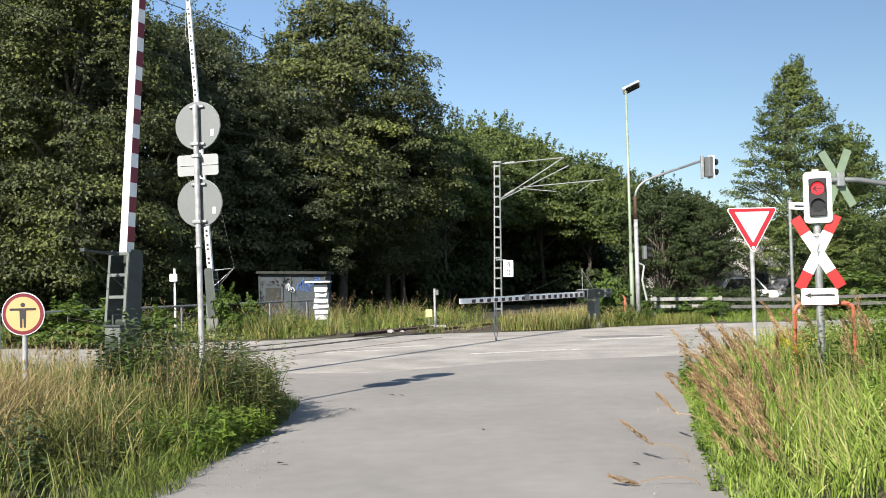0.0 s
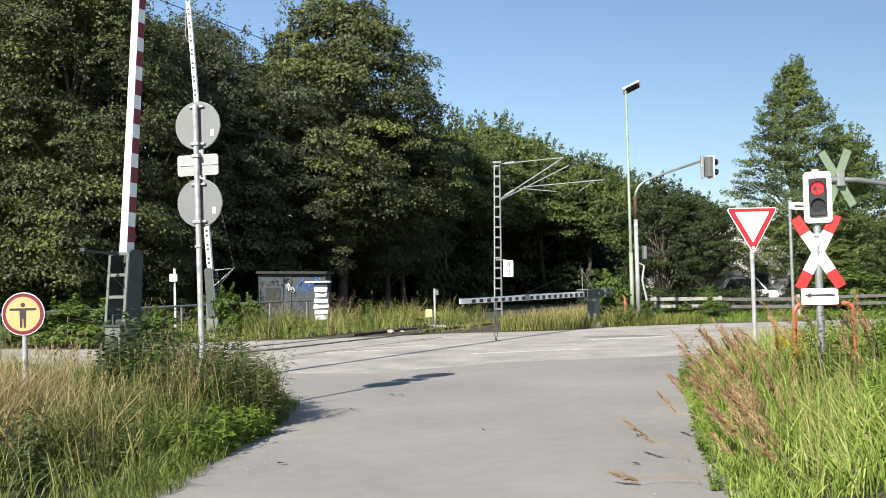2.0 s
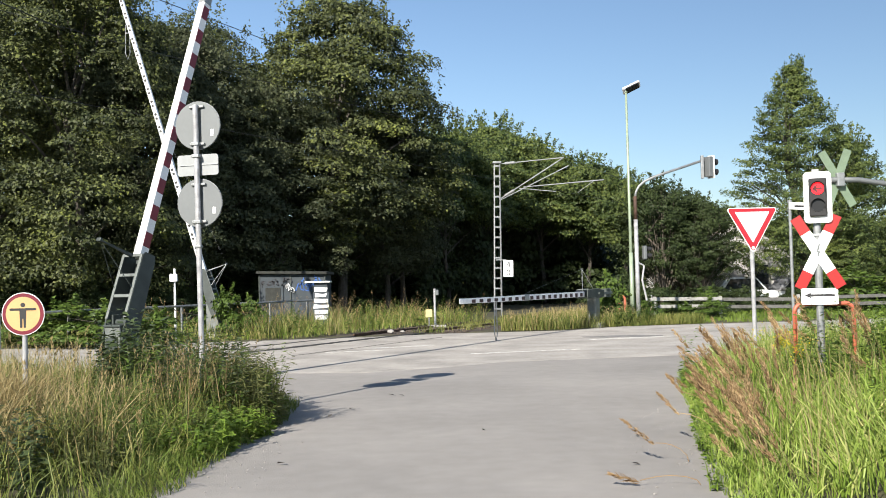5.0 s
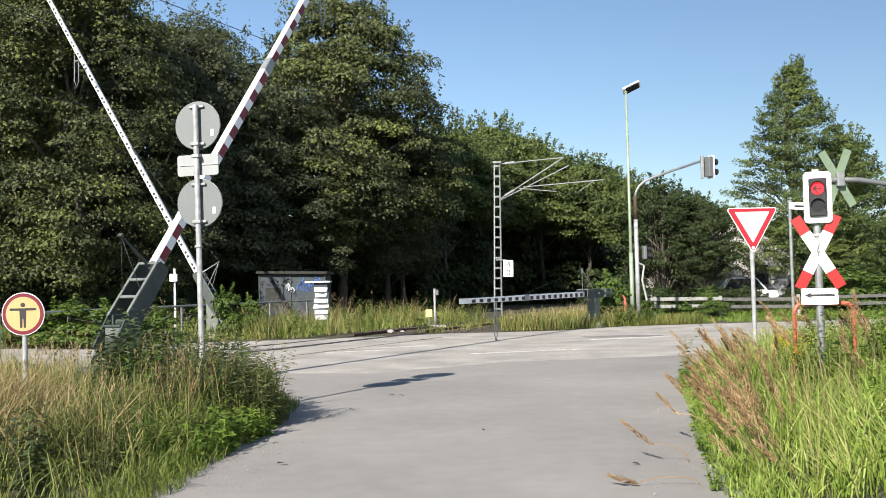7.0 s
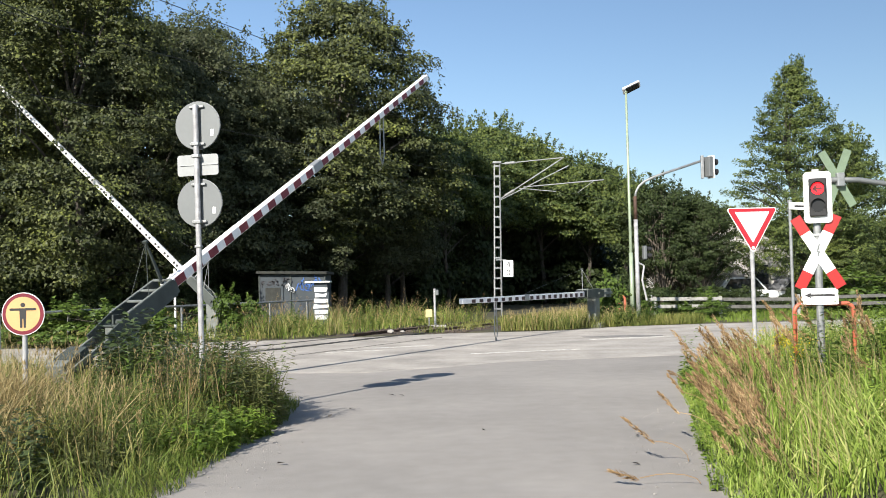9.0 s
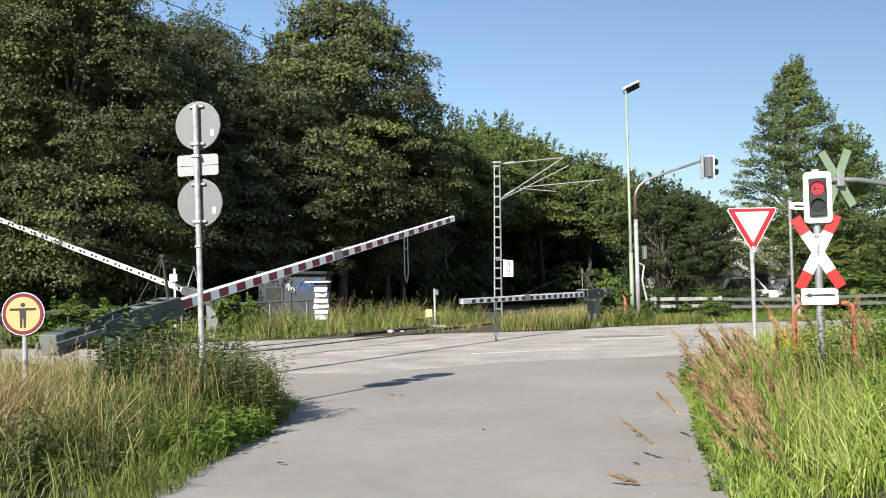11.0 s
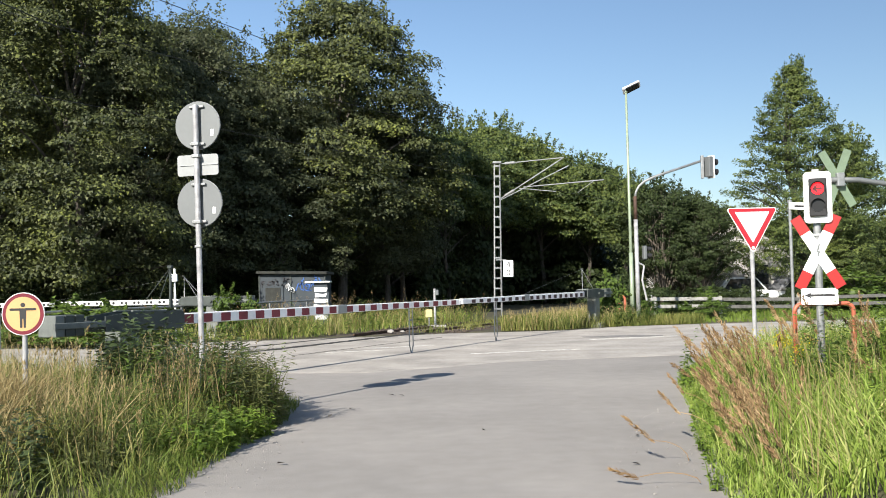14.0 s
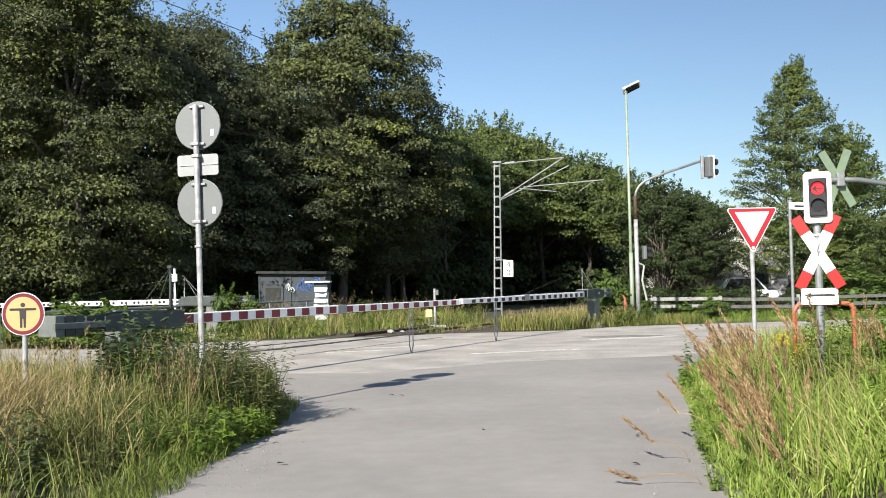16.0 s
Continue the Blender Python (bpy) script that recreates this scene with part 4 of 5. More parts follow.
    w = scatter([(-2.15, 11.5), (-1.95, 12.1), (-2.3, 13.1), (-3.2, 13.4), (-3.0, 11.9)], 220, rng)
    weeds("dull_weeds", w, rng.uniform(0.5, 0.95, len(w)), rng, LEAF_DULL, "dull olive weeds round the sign post", 0.17, 22, 0.16)
    # dry leaning tufts, and dead brown stems round the posts
    q = np.concatenate([scatter([(-4.9, 9.9), (-4.35, 10.2), (-5.0, 11.8), (-6.2, 12.6), (-5.8, 11)], 1900, rng), scatter([(-3.1, 12.0), (-2.4, 12.4), (-2.5, 13.6), (-3.6, 13.6)], 260, rng), scatter([(-3.6, 9.2), (-3.0, 9.4), (-3.2, 10.2), (-3.8, 10.2)], 90, rng), scatter([(-3.75, 8.6), (-3.6, 9.6), (-4.4, 11.2), (-5.4, 11.4), (-4.7, 8.8)], 700, rng)])
    lean = rng.normal(0, 0.26, (len(q), 2)) + np.where(q[:, :1] < -3.85, [[0.22, -0.05]], [[0.0, 0.0]])
    tips = blades("dry_tufts", q, rng.uniform(0.55, 1.05, len(q)), rng.uniform(0.005, 0.011, len(q)), lean * 1.5, STRAW, rng, "leaning tufts of bleached dry grass")
    q = np.concatenate([scatter([(-3.3, 11.0), (-2.5, 11.2), (-2.5, 12.6), (-3.6, 12.8)], 80, rng), scatter([(-5.6, 10), (-3.2, 9.6), (-3.2, 11.6), (-6, 12)], 90, rng)])
    lean = rng.normal(0, 0.14, (len(q), 2))
    tips = blades("dead_stems", q, rng.uniform(0.6, 1.1, len(q)), rng.uniform(0.006, 0.012, len(q)), lean, DEAD, rng, "dead brown weed stems on the verge")
    plumes("dead_heads", tips - [0, 0, 0.04], rng.uniform(0.08, 0.16, len(q)), lean, rng, DEAD, "dry brown seed heads on dead stems", 7)
    # right verge
    p = scatter(RIGHT_VERGE, 84000, rng)
    p = p[(p[:, 1] > 7.2) & (p[:, 0] < 0.47 * p[:, 1] + 0.8)]
    tuft = np.array([noise.noise((x * 2.2, y * 2.2, 14)) for x, y, z in p])
    p = p[rng.random(len(p)) < 0.60 + 1.4 * tuft]
    tuft = np.array([noise.noise((x * 1.3, y * 1.3, 19)) for x, y, z in p])
    d = edge_distance(RIGHT_VERGE, p, 0, 9)
    h = np.clip(0.06 + 0.42 * d, 0.06, 0.80) * rng.uniform(0.3, 1.35, len(p)) * np.clip(1 + 1.5 * tuft, 0.2, 2.0)
    h = np.minimum(h, rng.uniform(0.65, 0.95, len(p)))
    flow = np.array([list(noise.noise_vector((x * 1.1, y * 1.1, 21)).xy) for x, y, z in p])
    blades("verge_grass", p, h, rng.uniform(0.007, 0.018, len(p)), rng.normal(0, 0.45, (len(p), 2)) + flow * 0.6 + [-0.08, -0.08], GRASS_BRIGHT, rng, "tall green grass brightened as sunlit on the road verge")
    q = scatter([(2.35, 7.4), (2.9, 10.6), (3.5, 13.4), (4.6, 17.2), (6.0, 19.6), (8, 20), (7.5, 15), (5.2, 10), (3.6, 7.4)], 280, rng)
    dd = edge_distance(RIGHT_VERGE, q, 0, 9)
    h = rng.uniform(0.7, 1.12, len(q)) * np.clip(0.6 + 0.5 * dd, 0.55, 1.0)
    blades("dry_grass", q, h, rng.uniform(0.004, 0.009, len(q)), rng.normal(0, 0.16, (len(q), 2)) + [-0.10, 0.0], STRAW, rng, "dry straw stalks among the green grass")
    # reed grass with brown plumes bending over the road
    q = np.concatenate([scatter([(2.5, 8.2), (2.95, 10.4), (3.55, 13.2), (4.3, 14.8), (4.8, 14.4), (3.9, 11.6), (3.0, 8.4)], 66, rng), scatter([(2.2, 7.5), (2.7, 9.8), (3.3, 11.4), (3.5, 10.8), (3.0, 8.6), (2.7, 7.5)], 22, rng), scatter([(3.8, 11.0), (4.8, 14.5), (6.5, 14.5), (5.2, 10.5)], 30, rng)])
    n = len(q)
    lean = np.stack([rng.normal(-0.40, 0.16, n), rng.normal(0.0, 0.18, n)], 1)
    h = np.where(np.arange(n) < 88, np.where(np.arange(n) < 66, rng.uniform(0.5, 0.95, n), rng.uniform(0.42, 0.75, n)), rng.uniform(0.95, 1.3, n)) * np.clip(0.55 + 0.055 * (q[:, 1] - 6), 0.6, 1.0)
    order = np.argsort(q[:, 1] + 0.6 * q[:, 0])
    for pick in np.array_split(order, 7):
        REEDS.append(reed_tuft(q[pick], h[pick], lean[pick], rng.uniform(0.20, 0.36, len(pick)), rng, "brown plumed reed grass tuft bending towards the road"))
    far = np.array([[2.70, 10.0, 0], [2.15, 9.0, 0], [2.0, 8.0, 0], [3.0, 11.0, 0]])
    ln = np.array([[-0.95, 0.1], [-1.2, 0.0], [-3.0, 0.1], [-0.8, 0.1]])
    LEANERS.append(reed_tuft(far, np.array([0.40, 0.25, 0.16, 0.5]), ln, np.array([0.30, 0.36, 0.24, 0.25]), rng, "long brown seed heads leaning over the asphalt", 0.014, SEED, 0.015, 0.8))
    w = scatter([(1.98, 7.6), (2.55, 10.4), (3.05, 12.6), (3.5, 14.8), (3.75, 14.6), (3.3, 12.2), (2.8, 10.0), (2.3, 7.6)], 320, rng)
    w = w[np.array([noise.noise((x * 2.0, y * 2.0, 51)) for x, y, z in w]) > 0.15]
    weeds("edge_weeds", w, rng.uniform(0.10, 0.34, len(w)), rng, LEAF_BRIGHT, "low leafy weeds along the asphalt edge", 0.075, 16, 0.42)
    q = scatter([(2.6, 8.0), (3.2, 10.6), (4.0, 13.6), (5.4, 14.0), (5.6, 11.5), (4.2, 8.0)], 130, rng)
    blades("dead_stems", q, rng.uniform(0.5, 1.05, len(q)), rng.uniform(0.005, 0.010, len(q)), rng.normal(0, 0.2, (len(q), 2)) + [-0.12, 0], DEAD, rng, "dead brown stems among the green grass")
    w = scatter([(4.9, 10.4), (5.4, 12.6), (7.2, 14.5), (7.0, 11.5), (5.6, 9.4)], 420, rng)
    weeds("verge_weeds", w, rng.uniform(0.8, 1.32, len(w)), rng, LEAF_BRIGHT, "tall leafy green weeds on the verge", 0.15, 22, 0.36)
    w = scatter([(3.5, 8.4), (4.3, 10.8), (5.2, 11.4), (5.0, 9.6), (4.2, 8.4)], 170, rng)
    weeds("right_weeds", w, rng.uniform(0.4, 0.8, len(w)), rng, LEAF_BRIGHT, "leafy green weeds among the grass", 0.13, 20, 0.3)
    w = scatter([(4.3, 11.9), (6.2, 12.0), (6.4, 13.2), (4.5, 13.3)], 120, rng)
    weeds("post_weeds", w, rng.uniform(0.8, 1.3, len(w)), rng, LEAF_WEED, "tall leafy weeds hiding the foot of the signal", 0.14, 24, 0.36)
    w = scatter([(5.25, 11.6), (7.2, 11.6), (7.2, 13.1), (5.45, 13.1)], 170, rng)
    weeds("tall_weeds", w, rng.uniform(0.9, 1.48, len(w)), rng, LEAF_BRIGHT, "tall leafy green weeds beside the signal post", 0.12, 28, 0.34)
    w = scatter([(4.15, 12.6), (4.2, 13.3), (4.6, 13.4), (4.55, 12.5)], 20, rng)
    tips = weeds("goldenrod", w, rng.uniform(0.68, 0.98, len(w)), rng, LEAF_WEED, "leafy goldenrod stems", 0.11, 24, 0.3)
    k = rng.integers(0, len(tips), 480)
    k = np.minimum(k, 13)
    at = tips[k] + rng.normal(0, 1, (480, 3)) * [0.05, 0.05, 0.05] - [0, 0, 0.03]
    nr = unit(rng.normal(0, 1, (480, 3)))
    s = rng.uniform(0.012, 0.024, 480)
    tagged(leaf_mesh("goldenrod_flowers", at, unit(np.cross(nr, rng.normal(0, 1, (480, 3)))), nr, s, s, GOLD), "small yellow goldenrod flower heads", "flowers", kind="stuff")
    w = scatter([(4.4, 9.6), (5.6, 13), (6.6, 13), (5.0, 9.0)], 120, rng)
    at = w + np.stack([rng.normal(0, 0.05, 120), rng.normal(0, 0.05, 120), rng.uniform(0.55, 0.85, 120)], 1)
    nr = unit(rng.normal(0, 0.5, (120, 3)) + [0, 0, 1])
    s = rng.uniform(0.015, 0.03, 120)
    tagged(leaf_mesh("daisy_flowers", at, unit(np.cross(nr, rng.normal(0, 1, (120, 3)))), nr, s, s, FLOWER), "tiny white flowers in the grass", "flowers", kind="stuff")
    # a single tall weed beside the road
    weeds("tall_weed", np.array([[3.50, 14.6, 0.0], [3.55, 14.7, 0.0], [3.46, 14.65, 0.0]]), np.array([1.08, 0.8, 0.6]), rng, LEAF_BRIGHT, "single tall leafy weed at the road edge", 0.14, 44, 0.4)
    # verge beside and behind the camera
    for side in (-1, 1):
        p = scatter([(2.15, -6), (2.05, 6.5), (6, 7), (8, -6)], 9000, rng) * [side, 1, 1]
        blades("near_grass", p, rng.uniform(0.10, 0.32, len(p)), rng.uniform(0.005, 0.011, len(p)), rng.normal(0, 0.4, (len(p), 2)), GRASS, rng, "uncut green grass beside the side road")
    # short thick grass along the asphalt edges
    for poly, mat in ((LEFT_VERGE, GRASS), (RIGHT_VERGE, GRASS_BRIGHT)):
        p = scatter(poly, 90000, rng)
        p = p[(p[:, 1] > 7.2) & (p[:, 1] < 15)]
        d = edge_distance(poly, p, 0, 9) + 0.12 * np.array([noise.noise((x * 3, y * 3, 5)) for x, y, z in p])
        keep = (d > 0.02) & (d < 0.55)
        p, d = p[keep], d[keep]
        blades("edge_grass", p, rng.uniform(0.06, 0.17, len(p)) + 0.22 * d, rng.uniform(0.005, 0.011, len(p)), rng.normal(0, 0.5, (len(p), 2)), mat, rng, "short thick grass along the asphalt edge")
    # weeds added in the corner, their dark colour standing in for a shadowed gap
    w = scatter([(-3.9, 7.9), (-3.3, 8.0), (-3.6, 9.2), (-4.3, 9.4)], 22, rng)
    weeds("shade_gap_weeds", w, rng.uniform(0.4, 0.7, len(w)), rng, NETTLE, "dark leafy weeds added for a shaded gap in the verge", 0.15, 22, 0.5)
    # far side of the crossing
    p = scatter([(-40, 28.3), (-11, 31), (-6.3, 31.7), (-2.6, 32.3), (0.2, 33.4), (-1.0, 36.5), (3, 44), (-2, 46), (-40, 42)], 52000, rng)
    off = p[:, 0] * ACROSS.x + p[:, 1] * ACROSS.y
    p = p[(off < -19.3) & (off > -29) & (p[:, 0] > -0.47 * p[:, 1] - 1)]
    lump = np.array([noise.noise((x * 0.9, y * 0.9, 2)) for x, y, z in p])
    h = rng.uniform(0.3, 1.0, len(p)) * np.clip(0.8 + 1.1 * lump, 0.2, 1.3)
    s = rng.random(len(p)) < 0.3 - 0.6 * lump
    for pick, mat in ((s, GRASS_BRIGHT), (~s, MEADOW)):
        k = pick.sum()
        blades("meadow_grass", p[pick], h[pick], rng.uniform(0.009, 0.022, k), rng.normal(0, 0.42, (k, 2)), mat, rng, "tall yellow green grass beside the track", "grass", 0.22)
    s = rng.random(len(p)) < np.clip(0.10 + 0.5 * lump, 0.02, 0.4)
    tips = blades("meadow_straw", p[s] + [0.1, 0.05, 0], h[s] * 1.2, rng.uniform(0.008, 0.014, s.sum()), rng.normal(0, 0.25, (s.sum(), 2)), STRAW, rng, "dry straw stalks among the meadow grass")
    pick = tips[::5]
    plumes("meadow_heads", pick - [0, 0, 0.1], rng.uniform(0.15, 0.3, len(pick)), rng.normal(0, 0.3, (len(pick), 2)), rng, SEED, "brown seed heads over the meadow grass", 16, "grass", 0.05)
    w = p[rng.random(len(p)) < 0.022]
    weeds("meadow_weeds", w, rng.uniform(0.4, 1.15, len(w)), rng, LEAF_WEED, "leafy green weeds in the meadow", 0.2, 20, 0.45)
    p = scatter([(0.9, 33.8), (3.9, 33.6), (6.1, 35.3), (7.5, 37), (8, 42), (5.5, 44), (3.2, 41)], 14000, rng)
    off = p[:, 0] * ACROSS.x + p[:, 1] * ACROSS.y
    p = p[(off > -15.2) & (p[:, 0] > 0.056 * p[:, 1])]
    blades("meadow_grass", p, rng.uniform(0.2, 0.68, len(p)), rng.uniform(0.012, 0.026, len(p)), rng.normal(0, 0.38, (len(p), 2)), MEADOW, rng, "tall grass round the far barrier", "grass", 0.22)
    s = rng.random(len(p)) < 0.12
    blades("meadow_straw", p[s] + [0.1, 0.05, 0], rng.uniform(0.45, 0.85, s.sum()), rng.uniform(0.010, 0.018, s.sum()), rng.normal(0, 0.2, (s.sum(), 2)), STRAW, rng, "dry straw stalks round the far barrier")
    p = scatter([(-1.2, 33.4), (0.3, 33.5), (3.0, 39.5), (6.0, 45.0), (3.4, 46.0), (0.4, 39.5)], 3600, rng)
    lump = np.array([noise.noise((x * 1.5, y * 1.5, 62)) for x, y, z in p])
    p = p[lump > 0.05]
    blades("track_grass", p, rng.uniform(0.08, 0.34, len(p)), rng.uniform(0.010, 0.018, len(p)), rng.normal(0, 0.4, (len(p), 2)), MEADOW, rng, "sparse grass growing between the rails")
    w = scatter([(5.9, 34.9), (7.6, 35.6), (7.8, 36.6), (6.0, 36.2)], 90, rng)
    weeds("mast_weeds", w, rng.uniform(0.3, 0.85, len(w)), rng, LEAF_WEED, "leafy weeds at the foot of the lamp mast", 0.16, 20, 0.4)
    p = scatter([(5.8, 34.95), (9.3, 35.7), (9.3, 36.6), (5.9, 36.2)], 2600, rng)
    blades("mast_grass", p, rng.uniform(0.15, 0.5, len(p)), rng.uniform(0.010, 0.02, len(p)), rng.normal(0, 0.35, (len(p), 2)), MEADOW, rng, "uncut grass at the foot of the lamp mast")
    p = scatter([(6.3, 35.4), (9.3, 35.9), (11.7, 36.0), (18, 36.6), (40, 37.8), (40, 60), (9, 60), (7, 42)], 40000, rng)
    p = p[p[:, 0] < 0.47 * p[:, 1] + 1]
    blades("lawn_grass", p, rng.uniform(0.06, 0.2, len(p)), rng.uniform(0.02, 0.04, len(p)), rng.normal(0, 0.3, (len(p), 2)), LAWN, rng, "short bright green lawn behind the road")


# ---- signs and posts ----
def post(ob, top, r=0.03, mat=POLE_WHITE, base=-0.1):
    return part("post", tube((0, 0, base), (0, 0, top), r, None, 14), mat, ob)




def build_back_signs():
    ob = thing("round_signs", pose(-3.1, 12.8, 0, 0.6, -0.4, -13), "two grey round road sign backs and plate on one pole", "road sign")
    post(ob, 4.02, 0.036)
    for z in (3.76, 2.76):
        disc = part("sign_disc", slab(ring(0.31, z), 0.052, 0.062), SIGN_BACK, ob, "grey back of a round road sign")
        part("rim", slab([(x, zz) for x, zz in ring(0.314, z)], 0.0625, 0.068), PLATE_BACK, ob).parent = disc
        part("bracket", box((0.20, 0.03, 0.03), (0, 0.035, z + 0.24), 0.005), PLATE_BACK, ob)
        part("bracket", box((0.20, 0.03, 0.03), (0, 0.035, z - 0.24), 0.005), PLATE_BACK, ob)
        part("clamp", box((0.10, 0.095, 0.045), (0, 0, z - 0.245), 0.008), STEEL, ob)
        part("sticker", box((0.045, 0.004, 0.085), (0.20, 0.050, z - 0.10), 0.001, Matrix.Rotation(radians(8), 4, "Y")), WHITE, ob, "small white sticker")
    plate = part("plate", slab(rounded(0.57, 0.27, 0.035, 5, -0.01, 3.25), 0.05, 0.058), PLATE_BACK, ob, "pale back of a rectangular plate")
    part("plate_fold", box((0.53, 0.012, 0.012), (0.01, 0.046, 3.25), 0.003), STEEL, ob).parent = plate
    part("clamp", box((0.10, 0.095, 0.045), (0, 0, 3.36), 0.008), STEEL, ob)
    part("clamp", box((0.085, 0.085, 0.03), (0, 0, 2.20), 0.006), STEEL, ob)


def build_foot_sign():
    ob = thing("round_sign", pose(-5.03, 12.0, 0, 0, 0, 0), "round red ringed yellow sign on a post", "road sign")
    post(ob, 1.5, 0.03)
    z = 1.41
    d = part("sign_disc", slab(ring(0.256, z), -0.045, -0.033), WHITE, ob, "pale rimmed sign disc")
    part("red_ring", slab(ring(0.248, z), -0.0475, -0.0435), DARK_RED, ob, "dark red ring").parent = d
    part("yellow_field", slab(ring(0.205, z), -0.050, -0.0465), YELLOW, ob).parent = d
    bm = slab(ring(0.028, z + 0.108, 0.0, 20), -0.053, -0.0495)
    slab(rounded(0.32, 0.028, 0.010, 3, 0.0, z + 0.055), -0.053, -0.0495, 0, bm)
    slab([(-0.042, z + 0.055), (0.042, z + 0.055), (0.034, z - 0.165), (0.008, z - 0.165), (0.006, z - 0.06), (-0.006, z - 0.06), (-0.008, z - 0.165), (-0.034, z - 0.165)], -0.0525, -0.0495, 0, bm)
    part("symbol", bm, BLACK, ob, "black bars and dot").parent = d


def build_yield():
    ob = thing("yield_sign", pose(5.56, 18.0, 0, 0, 0, 4), "white triangular yield sign with red border on a pole", "road sign")
    post(ob, 2.85, 0.038)
    def tri(s, r, drop=0.0):
        pts = []
        for ang in (30, 150, 270):
            cx, cz = (s - 2 * r) / math.sqrt(3) * math.cos(radians(ang)), (s - 2 * r) / math.sqrt(3) * math.sin(radians(ang))
            pts += [(cx + r * math.cos(radians(ang + k)), cz + r * math.sin(radians(ang + k)) + 2.60 + drop) for k in (-60, -30, 0, 30, 60)]
        return pts
    plate = part("sign_plate", slab(tri(0.90, 0.04), -0.062, -0.05), WHITE, ob)
    part("red_border", slab(tri(0.865, 0.032), -0.0655, -0.0615), RED, ob).parent = plate
    part("white_field", slab(tri(0.63, 0.008, 0.018), -0.069, -0.0648), WHITE, ob).parent = plate
    part("lens_mark", slab(ring(0.03, 2.155, 0.0, 12), -0.0705, -0.0655), WHITE, ob).parent = plate
    for z in (2.45, 2.78):
        part("clamp", box((0.12, 0.10, 0.04), (0, -0.005, z), 0.008), STEEL, ob)


def build_house():
    ob = thing("house", pose(16.75, 62.0, 0, 0, 0, 0) @ Matrix.Scale(1.08, 4), "white gabled house with dark roof half hidden by trees", "house")
    gable = [(-3.2, 0), (3.2, 0), (3.2, 2.9), (0, 5.0), (-3.2, 2.9)]
    part("wall", slab(gable, -3.5, 3.5), HOUSE_WALL, ob)
    for sgn in (-1, 1):
        b = slab([(sgn * 3.75, 2.62), (sgn * 3.75, 2.80), (0, 5.28), (0, 5.10)], -4.1, 4.1)
        part("roof", b, HOUSE_ROOF, ob)
    for x in (-1.6, 1.5):
        w = part("window", box((1.1, 0.06, 1.2), (x, -3.51, 1.6), 0.01), WOOD_WHITE, ob)
        part("pane", box((0.94, 0.03, 1.04), (x, -3.54, 1.6), 0.004), GLASS_DARK, ob).parent = w
        part("sill", box((1.25, 0.14, 0.05), (x, -3.56, 0.96), 0.01), CONCRETE, ob).parent = w


def cross_arm(w, angle, z):
    c, n = math.cos(radians(angle)), math.sin(radians(angle))
    def rect(u0, u1):
        return [(c * u - n * v, n * u + c * v + z) for u, v in ((u0, -w / 2), (u1, -w / 2), (u1, w / 2), (u0, w / 2))]
    return rect


